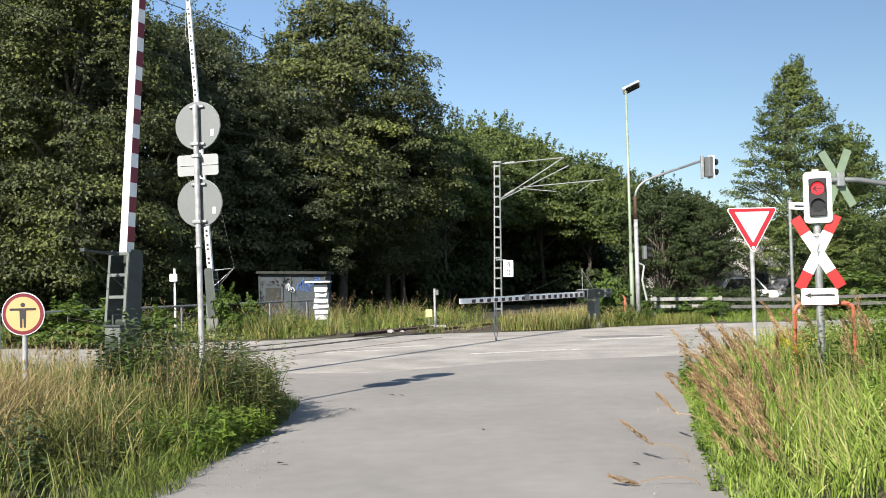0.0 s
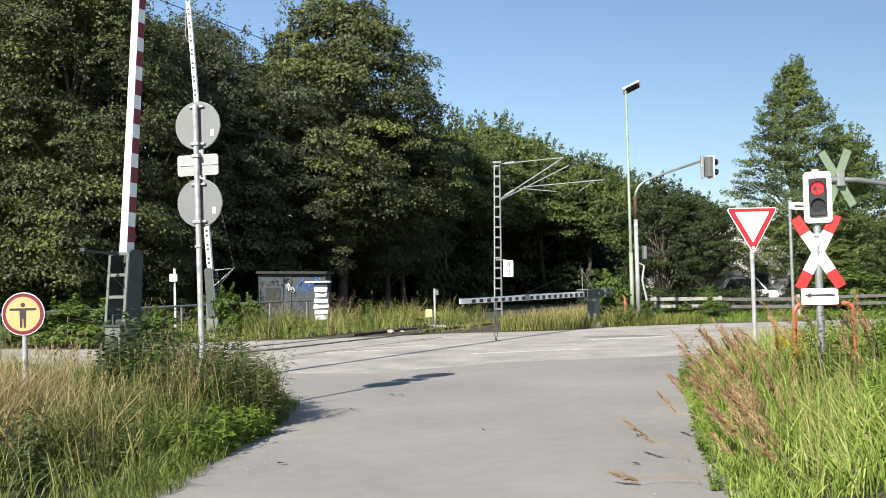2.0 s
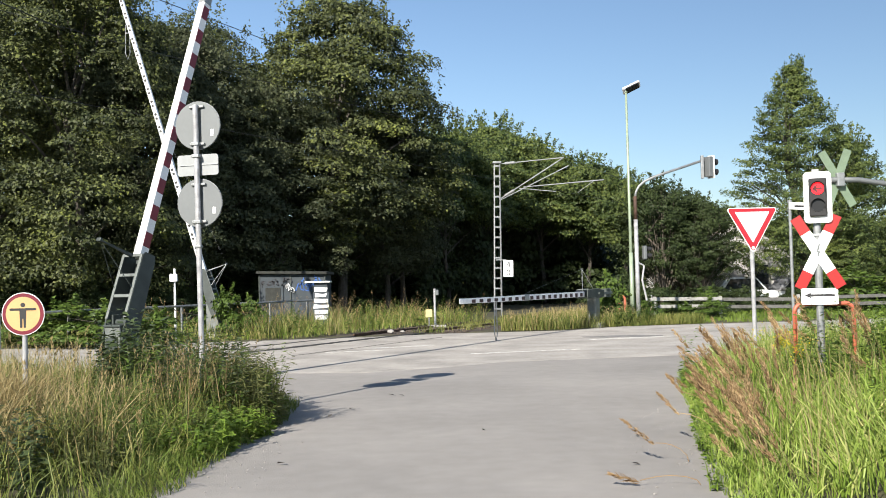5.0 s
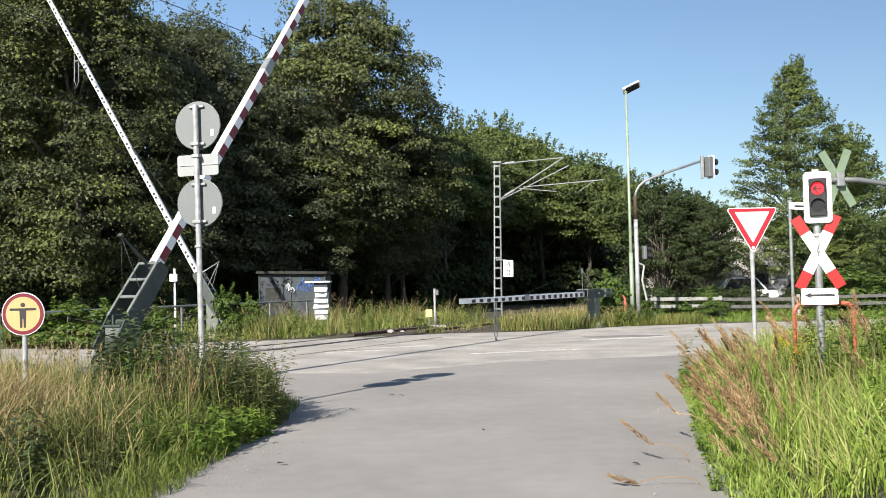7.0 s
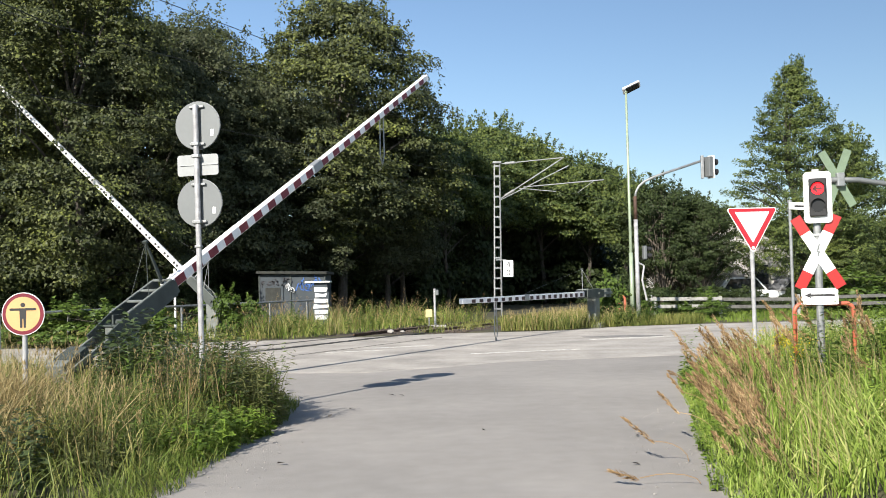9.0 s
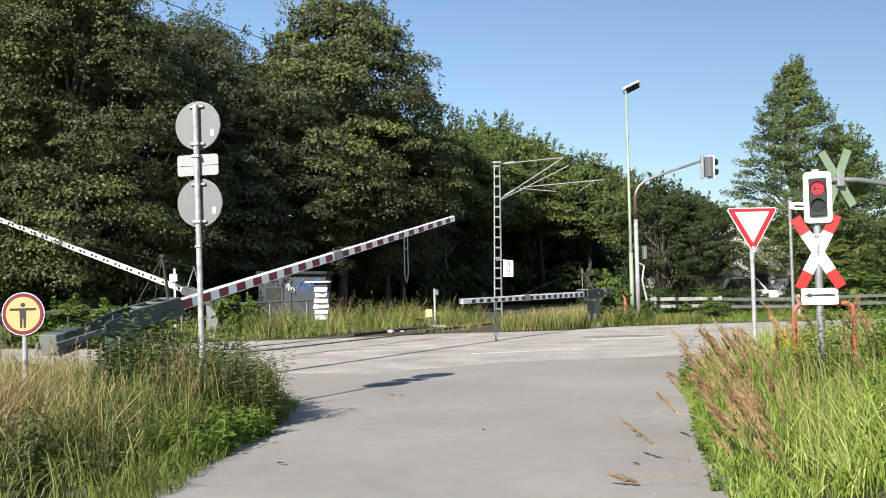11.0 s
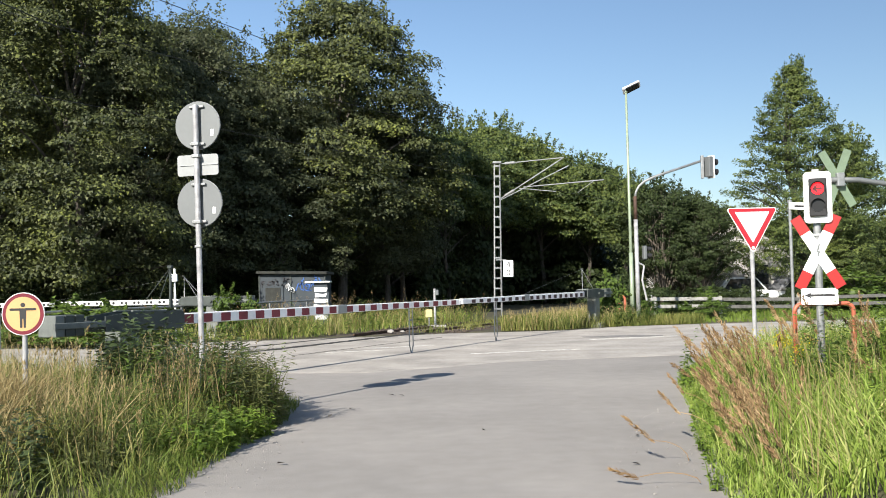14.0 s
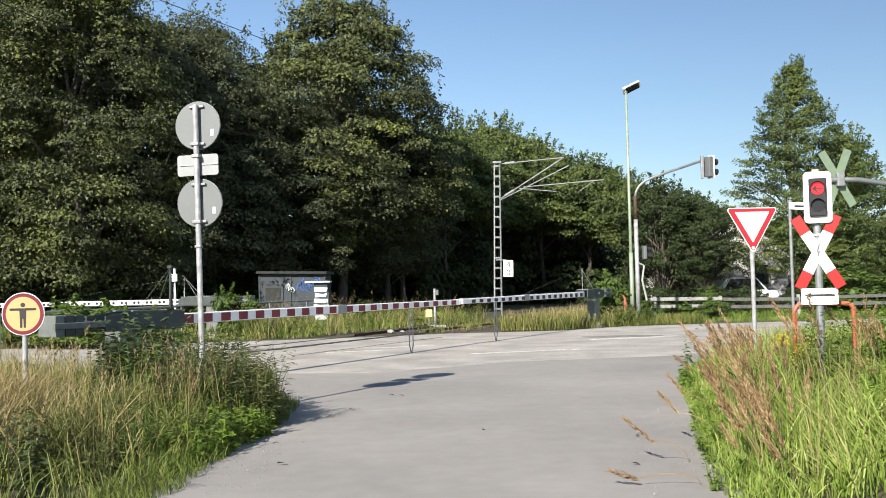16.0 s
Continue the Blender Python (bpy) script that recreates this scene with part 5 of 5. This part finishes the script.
def build_signal():
    ob = thing("crossing_signal", pose(5.06, 13.5, 0, 0, 0, -20), "crossing light with red lamp above red and white cross", "crossing signal")
    post(ob, 2.95, 0.05, STEEL)
    # light unit
    screen = part("screen", slab(rounded(0.355, 0.69, 0.055, 6, 0.02, 2.685), -0.10, -0.075), WHITE, ob, "white rounded border screen")
    part("lamp_housing", box((0.225, 0.06, 0.51), (0.022, -0.115, 2.685), 0.012), DARK, ob, "black signal housing")
    part("housing_back", box((0.26, 0.16, 0.56), (0.0, 0.01, 2.685), 0.02), GREEN_GREY, ob)
    part("red_lens", slab(ring(0.082, 2.80, 0.022, 28), -0.153, -0.140), RED_LIGHT, ob, "lit red signal lens")
    bm = box((0.10, 0.004, 0.032), (0.034, -0.155, 2.80))
    box((0.08, 0.004, 0.030), (-0.008, -0.155, 2.823), 0, Matrix.Rotation(radians(-45), 4, "Y"), bm)
    box((0.08, 0.004, 0.030), (-0.008, -0.155, 2.777), 0, Matrix.Rotation(radians(45), 4, "Y"), bm)
    part("arrow", bm, LENS_LINE, ob, "dark arrow on the lens")
    part("dark_lens", slab(ring(0.082, 2.57, 0.022, 28), -0.151, -0.140), LENS_DARK, ob, "unlit dark signal lens")
    for z in (2.80, 2.57):
        b = bmesh.new()
        pts = arc((0.022, 0, z), 0.094, -20, 200, 14)
        for (x0, _, z0), (x1, _, z1) in zip(pts, pts[1:]):
            v = [b.verts.new(c) for c in ((x0, -0.14, z0), (x1, -0.14, z1), (x1, -0.20, z1), (x0, -0.20, z0))]
            b.faces.new(v)
        bmesh.ops.solidify(b, geom=b.faces[:], thickness=0.006)
        part("visor", b, DARK, ob)
    part("mount", box((0.10, 0.08, 0.06), (0, 0.0, 3.04), 0.01), STEEL, ob)
    # the cross, in two arms of three fields each
    z = 1.95
    for k, angle in enumerate((63.0, -59.5)):
        rect = cross_arm(0.145, angle, z)
        y = -0.064 - 0.012 * k
        arm = part("cross_arm", slab(rect(-0.545, 0.545), y, y + 0.010), WHITE, ob, "white cross arm with red ends")
        for u0, u1 in ((-0.547, -0.30), (0.30, 0.547)):
            part("red_end", slab(rect(u0, u1), y - 0.0035, y + 0.004), CROSS_RED, ob).parent = arm
    bolt = [(0.012, 2.06), (-0.022, 1.945), (0.0, 1.95), (-0.012, 1.84), (0.028, 1.965), (0.004, 1.96), (0.03, 2.06)]
    part("lightning_symbol", slab(bolt, -0.082, -0.0785), SIGN_BACK, ob)
    # arrow plate
    plate = part("arrow_plate", slab(rounded(0.465, 0.22, 0.015, 3, 0.0, 1.355), -0.070, -0.058), WHITE, ob)
    bm = slab([(-0.14, 1.355), (0.19, 1.355), (0.19, 1.385), (-0.14, 1.385)], -0.0735, -0.0690)
    slab([(-0.19, 1.37), (-0.10, 1.41), (-0.12, 1.37), (-0.10, 1.33)], -0.0740, -0.0690, 0, bm)
    part("arrow", bm, BLACK, ob).parent = plate
    for zz in (1.365, 1.80, 2.18):
        part("clamp", box((0.13, 0.11, 0.04), (0, 0, zz), 0.008), STEEL, ob)
    # guard hoop round the post
    ob = thing("guard_rail", pose(5.15, 13.15, 0, 0, 0, 0), "salmon orange bent tube guard round the signal post", "guard rail")
    for y in (0.45,):
        pts = [(-0.40, y, -0.05), (-0.40, y, 1.15)] + arc((-0.30, y, 1.15), 0.10, 180, 90, 5) + arc((0.30, y, 1.15), 0.10, 90, 0, 5) + [(0.40, y, -0.05)]
        part("hoop", pipe(pts, 0.030, 10), ORANGE, ob, smooth=True)


def build_boom_cross():
    ob = thing("boom_cross", pose(6.37, 16.0, 0, 0, 0, 0), "pale green back of a crossing cross on a grey boom", "crossing sign")
    for k, angle in enumerate((69, -61)):
        rect = cross_arm(0.13, angle, 3.18)
        part("cross_arm", slab(rect(-0.50, 0.50), 0.03 + 0.012 * k, 0.04 + 0.012 * k), CROSS_BACK, ob)
    part("boom", pipe([(-0.12, 0, 3.16), (0.3, 0, 3.15), (0.75, 0, 3.08), (1.25, 0, 2.85), (1.45, 0, 2.4), (1.47, 0, -0.1)], 0.045, 12), SIGN_BACK, ob, smooth=True)
    part("clamp", box((0.12, 0.12, 0.22), (0.02, 0.0, 3.16), 0.012), STEEL, ob)
    # slim pole with a small plate
    ob = thing("street_sign", pose(7.66, 22.0, 0, 0, 0, 0), "slim grey pole with a small white plate", "street sign")
    post(ob, 3.24, 0.035, STEEL)
    part("name_plate", box((0.50, 0.02, 0.16), (0.22, -0.05, 3.16), 0.006, Matrix.Rotation(radians(3), 4, "Y")), WHITE, ob)
    part("lettering", box((0.32, 0.004, 0.04), (0.24, -0.062, 3.155), 0, Matrix.Rotation(radians(3), 4, "Y")), BLACK, ob)
    part("clamp", box((0.09, 0.10, 0.05), (0, 0, 3.12), 0.008), STEEL, ob)
    part("cap", tube((0, 0, 3.24), (0, 0, 3.30), 0.05, 0.045, 12), STEEL, ob)


def build_lamp():
    ob = thing("street_lamp", pose(7.135, 38.0, -0.092, 0, 0, 0) @ Matrix.Scale(1.0556, 4), "tall pale green street lamp with a flat head", "street lamp")
    part("pole", tube((0, 0, -0.1), (0, 0, 8.42), 0.066, 0.038, 14), LAMP_GREEN, ob, smooth=True)
    part("base_sleeve", tube((0, 0, 0), (0, 0, 2.6), 0.078, 0.072, 14), LAMP_GREEN, ob, smooth=True)
    part("neck", pipe([(0, 0, 8.40), (-0.02, -0.02, 8.52), (0.12, 0, 8.60)], 0.05, 8), LAMP_GREEN, ob)
    turn = Matrix.Rotation(radians(-25), 4, "Y") @ Matrix.Rotation(radians(-38), 4, "X")
    at = Vector((0.20, 0, 8.58))
    head = part("lamp_head", box((0.70, 0.32, 0.09), at, 0.04, turn), WHITE, ob, "white lamp head")
    low = at + turn.to_3x3() @ Vector((0.02, 0, -0.05))
    part("lamp_glass", box((0.52, 0.27, 0.05), low, 0.015, turn), GLASS_DARK, ob, "dark lamp glass").parent = head


def signal_head(ob, at, turn, scale=1.0, screen=True):
    x, y, z = at
    m = Matrix.Translation(at) @ Matrix.Rotation(radians(turn), 4, "Z")
    b = box((0.30 * scale, 0.20 * scale, 0.72 * scale), (0, 0, 0), 0.03)
    b.transform(m)
    body = part("signal_head", b, SIGN_BACK, ob, "grey traffic signal head seen from behind")
    if screen:
        b = box((0.36 * scale, 0.025, 0.80 * scale), (0, 0.11 * scale, 0), 0.008)
        b.transform(m)
        part("screen", b, WHITE, ob).parent = body
    for dz in (0.2, -0.15):
        b = tube((0, 0.12 * scale, dz * scale), (0, 0.36 * scale, (dz - 0.02) * scale), 0.115 * scale, 0.115 * scale, 14)
        b.transform(m)
        part("visor", b, DARK, ob).parent = body


def build_traffic_light():
    ob = thing("traffic_light", pose(7.067, 36.5, -0.096, 0, 0, 0) @ Matrix.Scale(1.058, 4), "grey mast with a long bent arm carrying a signal", "traffic light")
    part("mast", tube((0, 0, -0.1), (0, 0, 3.7), 0.075, 0.07, 14), POLE_WHITE, ob, "pale grey mast", True)
    part("upper_mast", tube((0, 0, 3.7), (0, 0, 4.5), 0.066, 0.062, 14), RUST, ob, "brown rusted mast section", True)
    pts = [(0, 0, 4.45), (0.04, 0, 4.66), (0.14, 0, 4.84), (0.32, 0, 5.0), (0.7, 0, 5.17), (2.35, 0, 5.68)]
    part("boom", pipe(pts, 0.042, 12), STEEL, ob, smooth=True)
    signal_head(ob, (2.58, 0, 5.46), -62, 0.98)
    part("bracket", box((0.10, 0.10, 0.80), (2.36, 0, 5.46), 0.012), STEEL, ob)
    signal_head(ob, (0.27, 0, 2.55), -80, 0.66, False)
    part("side_arm", pipe([(0.05, 0, 2.2), (0.24, 0, 2.1), (0.16, 0, 1.6), (0.30, 0, 0.9)], 0.035, 8), POLE_WHITE, ob)


def build_mast():
    ob = thing("catenary_mast", pose(2.62, 49.0, 0, 0, 1.0, 0), "grey lattice catenary mast with a cantilever over the track", "catenary mast")
    b0, t0 = 0.175, 0.13
    for sx in (-1, 1):
        for sy in (-1, 1):
            part("corner_angle", tube((sx * b0, sy * b0, 0), (sx * t0, sy * t0, 7.5), 0.035, 0.03, 6), STEEL, ob)
    for i in range(15):
        z = 0.35 + i * 0.5
        w = b0 + (t0 - b0) * z / 7.5
        for y in (-w, w):
            part("lattice_strip", box((2 * w, 0.015, 0.07), (0, y, z)), STEEL, ob)
    part("mast_head", box((0.42, 0.42, 0.10), (0, 0, 7.52), 0.02), STEEL, ob)
    # cantilever tubes point across the track
    cx, cy = 0.88, -0.474
    def c(d, z):
        return (cx * d, cy * d, z)
    part("top_tube", pipe([c(0.2, 7.45), c(3.5, 7.55)], 0.028, 6), STEEL, ob)
    part("insulator", tube(c(0.45, 7.46), c(0.95, 7.47), 0.07, 0.07, 10), PLATE_BACK, ob)
    part("bracket_tube", pipe([c(0.2, 5.75), c(3.45, 7.52)], 0.035, 6), STEEL, ob)
    part("bracket_tube", pipe([c(0.2, 5.68), c(3.75, 7.15)], 0.028, 6), STEEL, ob)
    part("insulator", tube(c(0.45, 5.88), c(0.9, 6.12), 0.07, 0.07, 10), PLATE_BACK, ob)
    part("steady_arm", pipe([c(1.4, 6.25), c(5.5, 6.38)], 0.028, 6), STEEL, ob)
    part("steady_arm", pipe([c(1.2, 6.2), c(3.1, 5.95)], 0.020, 6), STEEL, ob)
    part("registration_arm", pipe([c(5.0, 6.36), c(4.2, 5.85)], 0.016, 6), STEEL, ob)
    sign = part("distance_plate", box((0.48, 0.02, 0.80), (0.50, -0.26, 2.32), 0.005), WHITE, ob, "white plate with black figures")
    part("plate_arm", box((0.5, 0.03, 0.05), (0.15, -0.24, 2.74)), STEEL, ob)
    for ch, z in (("4", 2.37), ("0", 1.98)):
        cu = bpy.data.curves.new("figure", "FONT")
        cu.body, cu.size, cu.extrude, cu.align_x = ch, 0.42, 0.004, "CENTER"
        tmp = new("figure", cu)
        me = bpy.data.meshes.new_from_object(tmp.evaluated_get(bpy.context.evaluated_depsgraph_get()))
        bpy.data.objects.remove(tmp)
        me.materials.clear()
        me.materials.append(BLACK)
        t = new("figure", me)
        t.matrix_basis = pose(0.50, -0.276, z, 90, 0, 0)
        t.parent = sign
    # wires over the track
    def wire(name, pts, r, lab):
        tagged(part(name, pipe(pts, r, 5), BLACK), lab, "overhead wire")
    def sagged(a, b, sag, n=14):
        a, b = Vector(a), Vector(b)
        return [tuple(a.lerp(b, i / n) - Vector((0, 0, sag * 4 * (i / n) * (1 - i / n)))) for i in range(n + 1)]
    off = -17.3
    wire("messenger_wire", sagged(by_track(off, -12, 7.9), by_track(off, 44.3, 7.55), 0.35), 0.006, "thin black messenger wire over the track")
    wire("contact_wire", sagged(by_track(off, -12, 5.8), by_track(off, 44.3, 5.85), 0.03), 0.006, "thin black contact wire over the track")
    wire("messenger_wire", sagged(by_track(off, 44.3, 7.55), by_track(off, 104, 7.5), 0.8), 0.012, "thin black messenger wire over the track")
    wire("contact_wire", sagged(by_track(off, 44.3, 5.85), by_track(off, 104, 5.8), 0.03), 0.006, "thin black contact wire over the track")
    wire("feeder_wire", sagged(by_track(-17.3, -12, 9.74), (-5.32, 51.00, 12.95), 0.0), 0.016, "black feeder wire running into the tree crowns")
    wire("feeder_wire", sagged((-11.4, 12, 8.02), (-14.3, 41.0, 11.98), 0.0), 0.022, "black feeder wire running into the tree crowns")
    # next mast, before the trees at the side
    ob2 = thing("catenary_mast", pose(*by_track(off - 3.4, -14), 0, 0, 0), "grey lattice catenary mast beside the track", "catenary mast")
    for sx in (-1, 1):
        for sy in (-1, 1):
            part("corner_angle", tube((sx * b0, sy * b0, 0), (sx * t0, sy * t0, 8.0), 0.035, 0.03, 6), STEEL, ob2)
    for i in range(15):
        z = 0.35 + i * 0.5
        w = b0 + (t0 - b0) * z / 7.5
        for y in (-w, w):
            part("lattice_strip", box((2 * w, 0.015, 0.07), (0, y, z)), STEEL, ob2)
    part("top_tube", pipe([c(0.2, 7.9), c(3.5, 7.9)], 0.028, 6), STEEL, ob2)
    part("bracket_tube", pipe([c(0.2, 5.75), c(3.45, 7.85)], 0.035, 6), STEEL, ob2)


# ---- small buildings, boxes, fences ----
def scrawl(bm, x, z, w, h, y, rng, strokes):
    """Loose sprayed strokes with no meaning."""
    for i in range(strokes):
        cx, cz = x + w * ((i * 0.618) % 1.0), z + h * rng.uniform(0.3, 0.7)
        r, a0 = min(h, 0.36) * rng.uniform(0.18, 0.42), rng.uniform(0, 360)
        pts = arc((cx, y, cz), r, a0, a0 + rng.uniform(60, 250), 6)
        if rng.random() < 0.5:
            pts = [pts[0], (pts[0][0] + rng.uniform(-0.3, 0.3) * h, y, pts[0][2] + rng.choice((-0.8, 0.8)) * h * 0.6)]
        for p, q in zip(pts, pts[1:]):
            d = Vector(q) - Vector(p)
            box((d.length + 0.02, 0.008, 0.042), (Vector(p) + Vector(q)) / 2, 0, Matrix.Rotation(-math.atan2(d.z, d.x), 4, "Y"), bm)
    return bm


def build_hut():
    rng = np.random.default_rng(60)
    ob = thing("track_hut", pose(-6.25, 41.8, 0, 0, 0, 0), "small grey track hut with sprayed scrawls and dark roof", "hut")
    part("wall", box((2.74, 2.2, 2.2), (-0.05, 0.9, 1.1), 0.02), HUT_WALL, ob)
    for x in (-1.42, -0.12, 1.31):
        part("corner_post", box((0.05, 0.05, 2.2), (x, -0.215, 1.1), 0.008), GREEN_GREY, ob)
    part("roof", box((2.94, 2.6, 0.12), (-0.05, 0.9, 2.25), 0.03, Matrix.Rotation(radians(1.5), 4, "Y")), HUT_ROOF, ob)
    door = part("door", box((0.86, 0.04, 1.8), (-0.85, -0.22, 0.98), 0.008), HUT_WALL, ob)
    part("door_opening", box((0.62, 0.02, 0.9), (-0.85, -0.246, 1.2), 0.004), HUT_ROOF, ob).parent = door
    part("scrawl", scrawl(bmesh.new(), -1.25, 1.68, 1.1, 0.40, -0.25, rng, 13), PAINT_DARK, ob, "black sprayed scrawl")
    part("scrawl", scrawl(bmesh.new(), 0.25, 1.45, 0.95, 0.58, -0.21, rng, 15), PAINT_BLUE, ob, "blue sprayed scrawl")
    part("scrawl", scrawl(bmesh.new(), -0.25, 1.3, 0.25, 0.6, -0.255, rng, 6), PAINT_WHITE, ob, "white sprayed scrawl")
    ob = thing("switch_cabinet", pose(-4.72, 38.6, 0, 0, 0, 0), "pale switch cabinet with white sprayed strokes under a lid", "cabinet")
    part("body", box((0.62, 0.42, 1.45), (0, 0, 0.72), 0.02), HUT_WALL, ob)
    part("lid", box((0.98, 0.6, 0.07), (-0.12, 0, 1.83), 0.025), WHITE, ob)
    part("neck", box((0.5, 0.34, 0.4), (0, 0, 1.62), 0.01), HUT_WALL, ob)
    for k in range(6):
        z, w = 0.38 + 0.215 * k, 0.40 + 0.16 * rng.random()
        part("sprayed_patch", slab([(-w / 2 + rng.normal(0, 0.03), z), (w / 2 + rng.normal(0, 0.03), z + rng.normal(0, 0.02)), (w / 2, z + 0.15), (0.05, z + 0.13 + rng.normal(0, 0.02)), (-w / 2, z + 0.17)], -0.222, -0.205), PAINT_WHITE, ob, "white sprayed patch")
    # white box on a pole, marker poles
    ob = thing("box_pole", pose(-9.14, 34.0, 0, 0, 0, 0), "slim white pole with a small white box", "pole")
    part("pole", tube((0, 0, 0), (0, 0, 2.32), 0.04, 0.035, 10), WHITE, ob)
    part("box", box((0.25, 0.15, 0.26), (-0.02, -0.06, 2.07), 0.02), WHITE, ob)
    part("cap", tube((0, 0, 2.32), (0, 0, 2.38), 0.05, 0.04, 10), WHITE, ob)
    ob = thing("marker_pole", pose(-0.38, 40.0, 0, 0, 0, 0), "thin pale pole with a small dark lamp", "pole")
    part("pole", tube((0, 0, 0), (0, 0, 1.46), 0.05, None, 10), POLE_WHITE, ob)
    part("lamp", box((0.16, 0.14, 0.22), (0.08, 0, 1.30), 0.02), SIGN_BACK, ob)
    ob = thing("track_marker", pose(-0.60, 38.5, 0, 0, 0, 0), "pale yellow marker board on a low post", "marker")
    part("board", box((0.26, 0.03, 0.30), (0, 0, 0.52), 0.02), MARKER, ob)
    part("post", tube((0, 0.03, 0), (0, 0.03, 0.6), 0.025, None, 8), STEEL, ob)
    o = part("concrete_slab", box((0.62, 0.4, 0.14), (0, 0, 0.03), 0.02), STONE)
    o.location = (-0.25, 37.6, 0)
    tagged(o, "low pale concrete slab beside the rails", "slab")
    for x, y, r in ((-1.85, 34.1, 0.10), (-1.45, 34.2, 0.07)):
        b = bmesh.new()
        bmesh.ops.create_icosphere(b, subdivisions=2, radius=r, matrix=Matrix.Diagonal((1.3, 1, 0.8, 1)))
        for v in b.verts:
            v.co += Vector(noise.noise_vector(v.co * 9 + Vector((x, y, 0)))) * 0.03
        o = part("boulder", b, STONE)
        o.location = (x, y, r * 0.55)
        tagged(o, "pale rounded stone beside the track", "stone", "track stones")


def build_fences():
    ob = thing("pipe_fence", Matrix(), "low grey pipe fence along the wood's edge", "fence")
    part("rail", pipe([by_track(-24, 8, 1.08), by_track(-24, 24, 1.10), by_track(-24, 33.5, 1.10)], 0.04, 8), STEEL, ob)
    for k in range(11):
        part("fence_post", tube(by_track(-24.06, 9 + 2.4 * k, 0), by_track(-24.06, 9 + 2.4 * k, 1.12), 0.045, None, 8), STEEL, ob)
    ob = thing("wooden_fence", Matrix(), "weathered pale wooden rail fence beside the lawn", "fence")
    for x0, x1, y, z0, z1 in ((8.4, 11.4, 41.0, 0.80, 0.76), (11.4, 14.6, 41.2, 0.72, 0.66), (14.6, 18.5, 41.4, 0.70, 0.72), (18.5, 24, 41.6, 0.72, 0.74)):
        for k, dz in enumerate((0.0, -0.30)):
            b = box((x1 - x0 - 0.05, 0.05, 0.14), ((x0 + x1) / 2, y, (z0 + z1) / 2 + dz), 0.01, Matrix.Rotation(math.atan2(z0 - z1, x1 - x0), 4, "Y"))
            part("fence_rail", b, WOOD_WHITE if x0 < 11.4 else WOOD_GREY, ob)
    for x, z in ((8.45, 0.98), (8.62, 0.9), (11.35, 0.86), (14.6, 0.85), (18.5, 0.85), (22, 0.85)):
        part("fence_post", box((0.12, 0.12, z), (x, 41.05 + (x - 8) * 0.04, z / 2), 0.012), WOOD_WHITE, ob)
    ob = thing("guard_hoop", pose(7.13, 40.2, 0, 0, 0, 0), "orange bent tube guard at the roadside", "guard rail")
    part("hoop", pipe([(-0.12, 0, 0), (-0.12, 0, 0.85)] + arc((0, 0, 0.85), 0.12, 180, 0, 8) + [(0.12, 0, 0)], 0.05, 8), ORANGE, ob)


def car(m, paint, label, length=4.4, height=1.45, width=1.75):
    ob = thing("parked_car", m, label, "car", "parked cars")
    half = length / 2
    lower = slab([(-half, 0.30), (half, 0.30), (half, 0.62), (half - 0.12, 0.80), (half * 0.45, 0.90), (-half + 0.25, 0.92), (-half, 0.80)], -width / 2, width / 2)
    bmesh.ops.bevel(lower, geom=lower.edges[:], offset=0.05, segments=2, affect="EDGES")
    body = part("body", lower, paint, ob)
    cabin = slab([(half * 0.46, 0.88), (half * 0.14, height), (-half * 0.62, height), (-half * 0.90, 0.90)], -width / 2 + 0.12, width / 2 - 0.12)
    bmesh.ops.bevel(cabin, geom=cabin.edges[:], offset=0.06, segments=2, affect="EDGES")
    part("cabin", cabin, paint, ob)
    for y in (-width / 2 + 0.113, width / 2 - 0.113):
        part("side_window", slab([(half * 0.36, 0.94), (half * 0.12, height - 0.08), (-half * 0.55, height - 0.08), (-half * 0.74, 0.96)], y - 0.006, y + 0.006), GLASS_DARK, ob)
        for x in (-half * 0.62, half * 0.62):
            yy = y + math.copysign(0.02, y)
            w = part("wheel", tube((x, yy - 0.09, 0.31), (x, yy + 0.09, 0.31), 0.31, None, 20), RUBBER, ob)
            part("rim", tube((x, yy - 0.096, 0.31), (x, yy + 0.096, 0.31), 0.19, None, 16), STEEL, ob).parent = w
    part("headlight", box((0.06, 0.30, 0.14), (half - 0.02, -width / 2 + 0.28, 0.68), 0.02), GLASS_DARK, ob)
    part("headlight", box((0.06, 0.30, 0.14), (half - 0.02, width / 2 - 0.28, 0.68), 0.02), GLASS_DARK, ob)


build_ground()
build_track()
build_back_signs()
build_foot_sign()
build_yield()
build_signal()
build_boom_cross()
build_lamp()
build_traffic_light()
build_mast()
build_hut()
build_house()
build_fences()
car(pose(15.9, 53.0, 0, 0, 0, 12), CAR_WHITE, "white car parked behind the wooden fence", 4.3, 1.6)
car(pose(20.6, 57.0, 0, 0, 0, 8), CAR_GREY, "silver car parked behind the wooden fence")
build_trees()
build_far_woods()
build_verges()
motions()
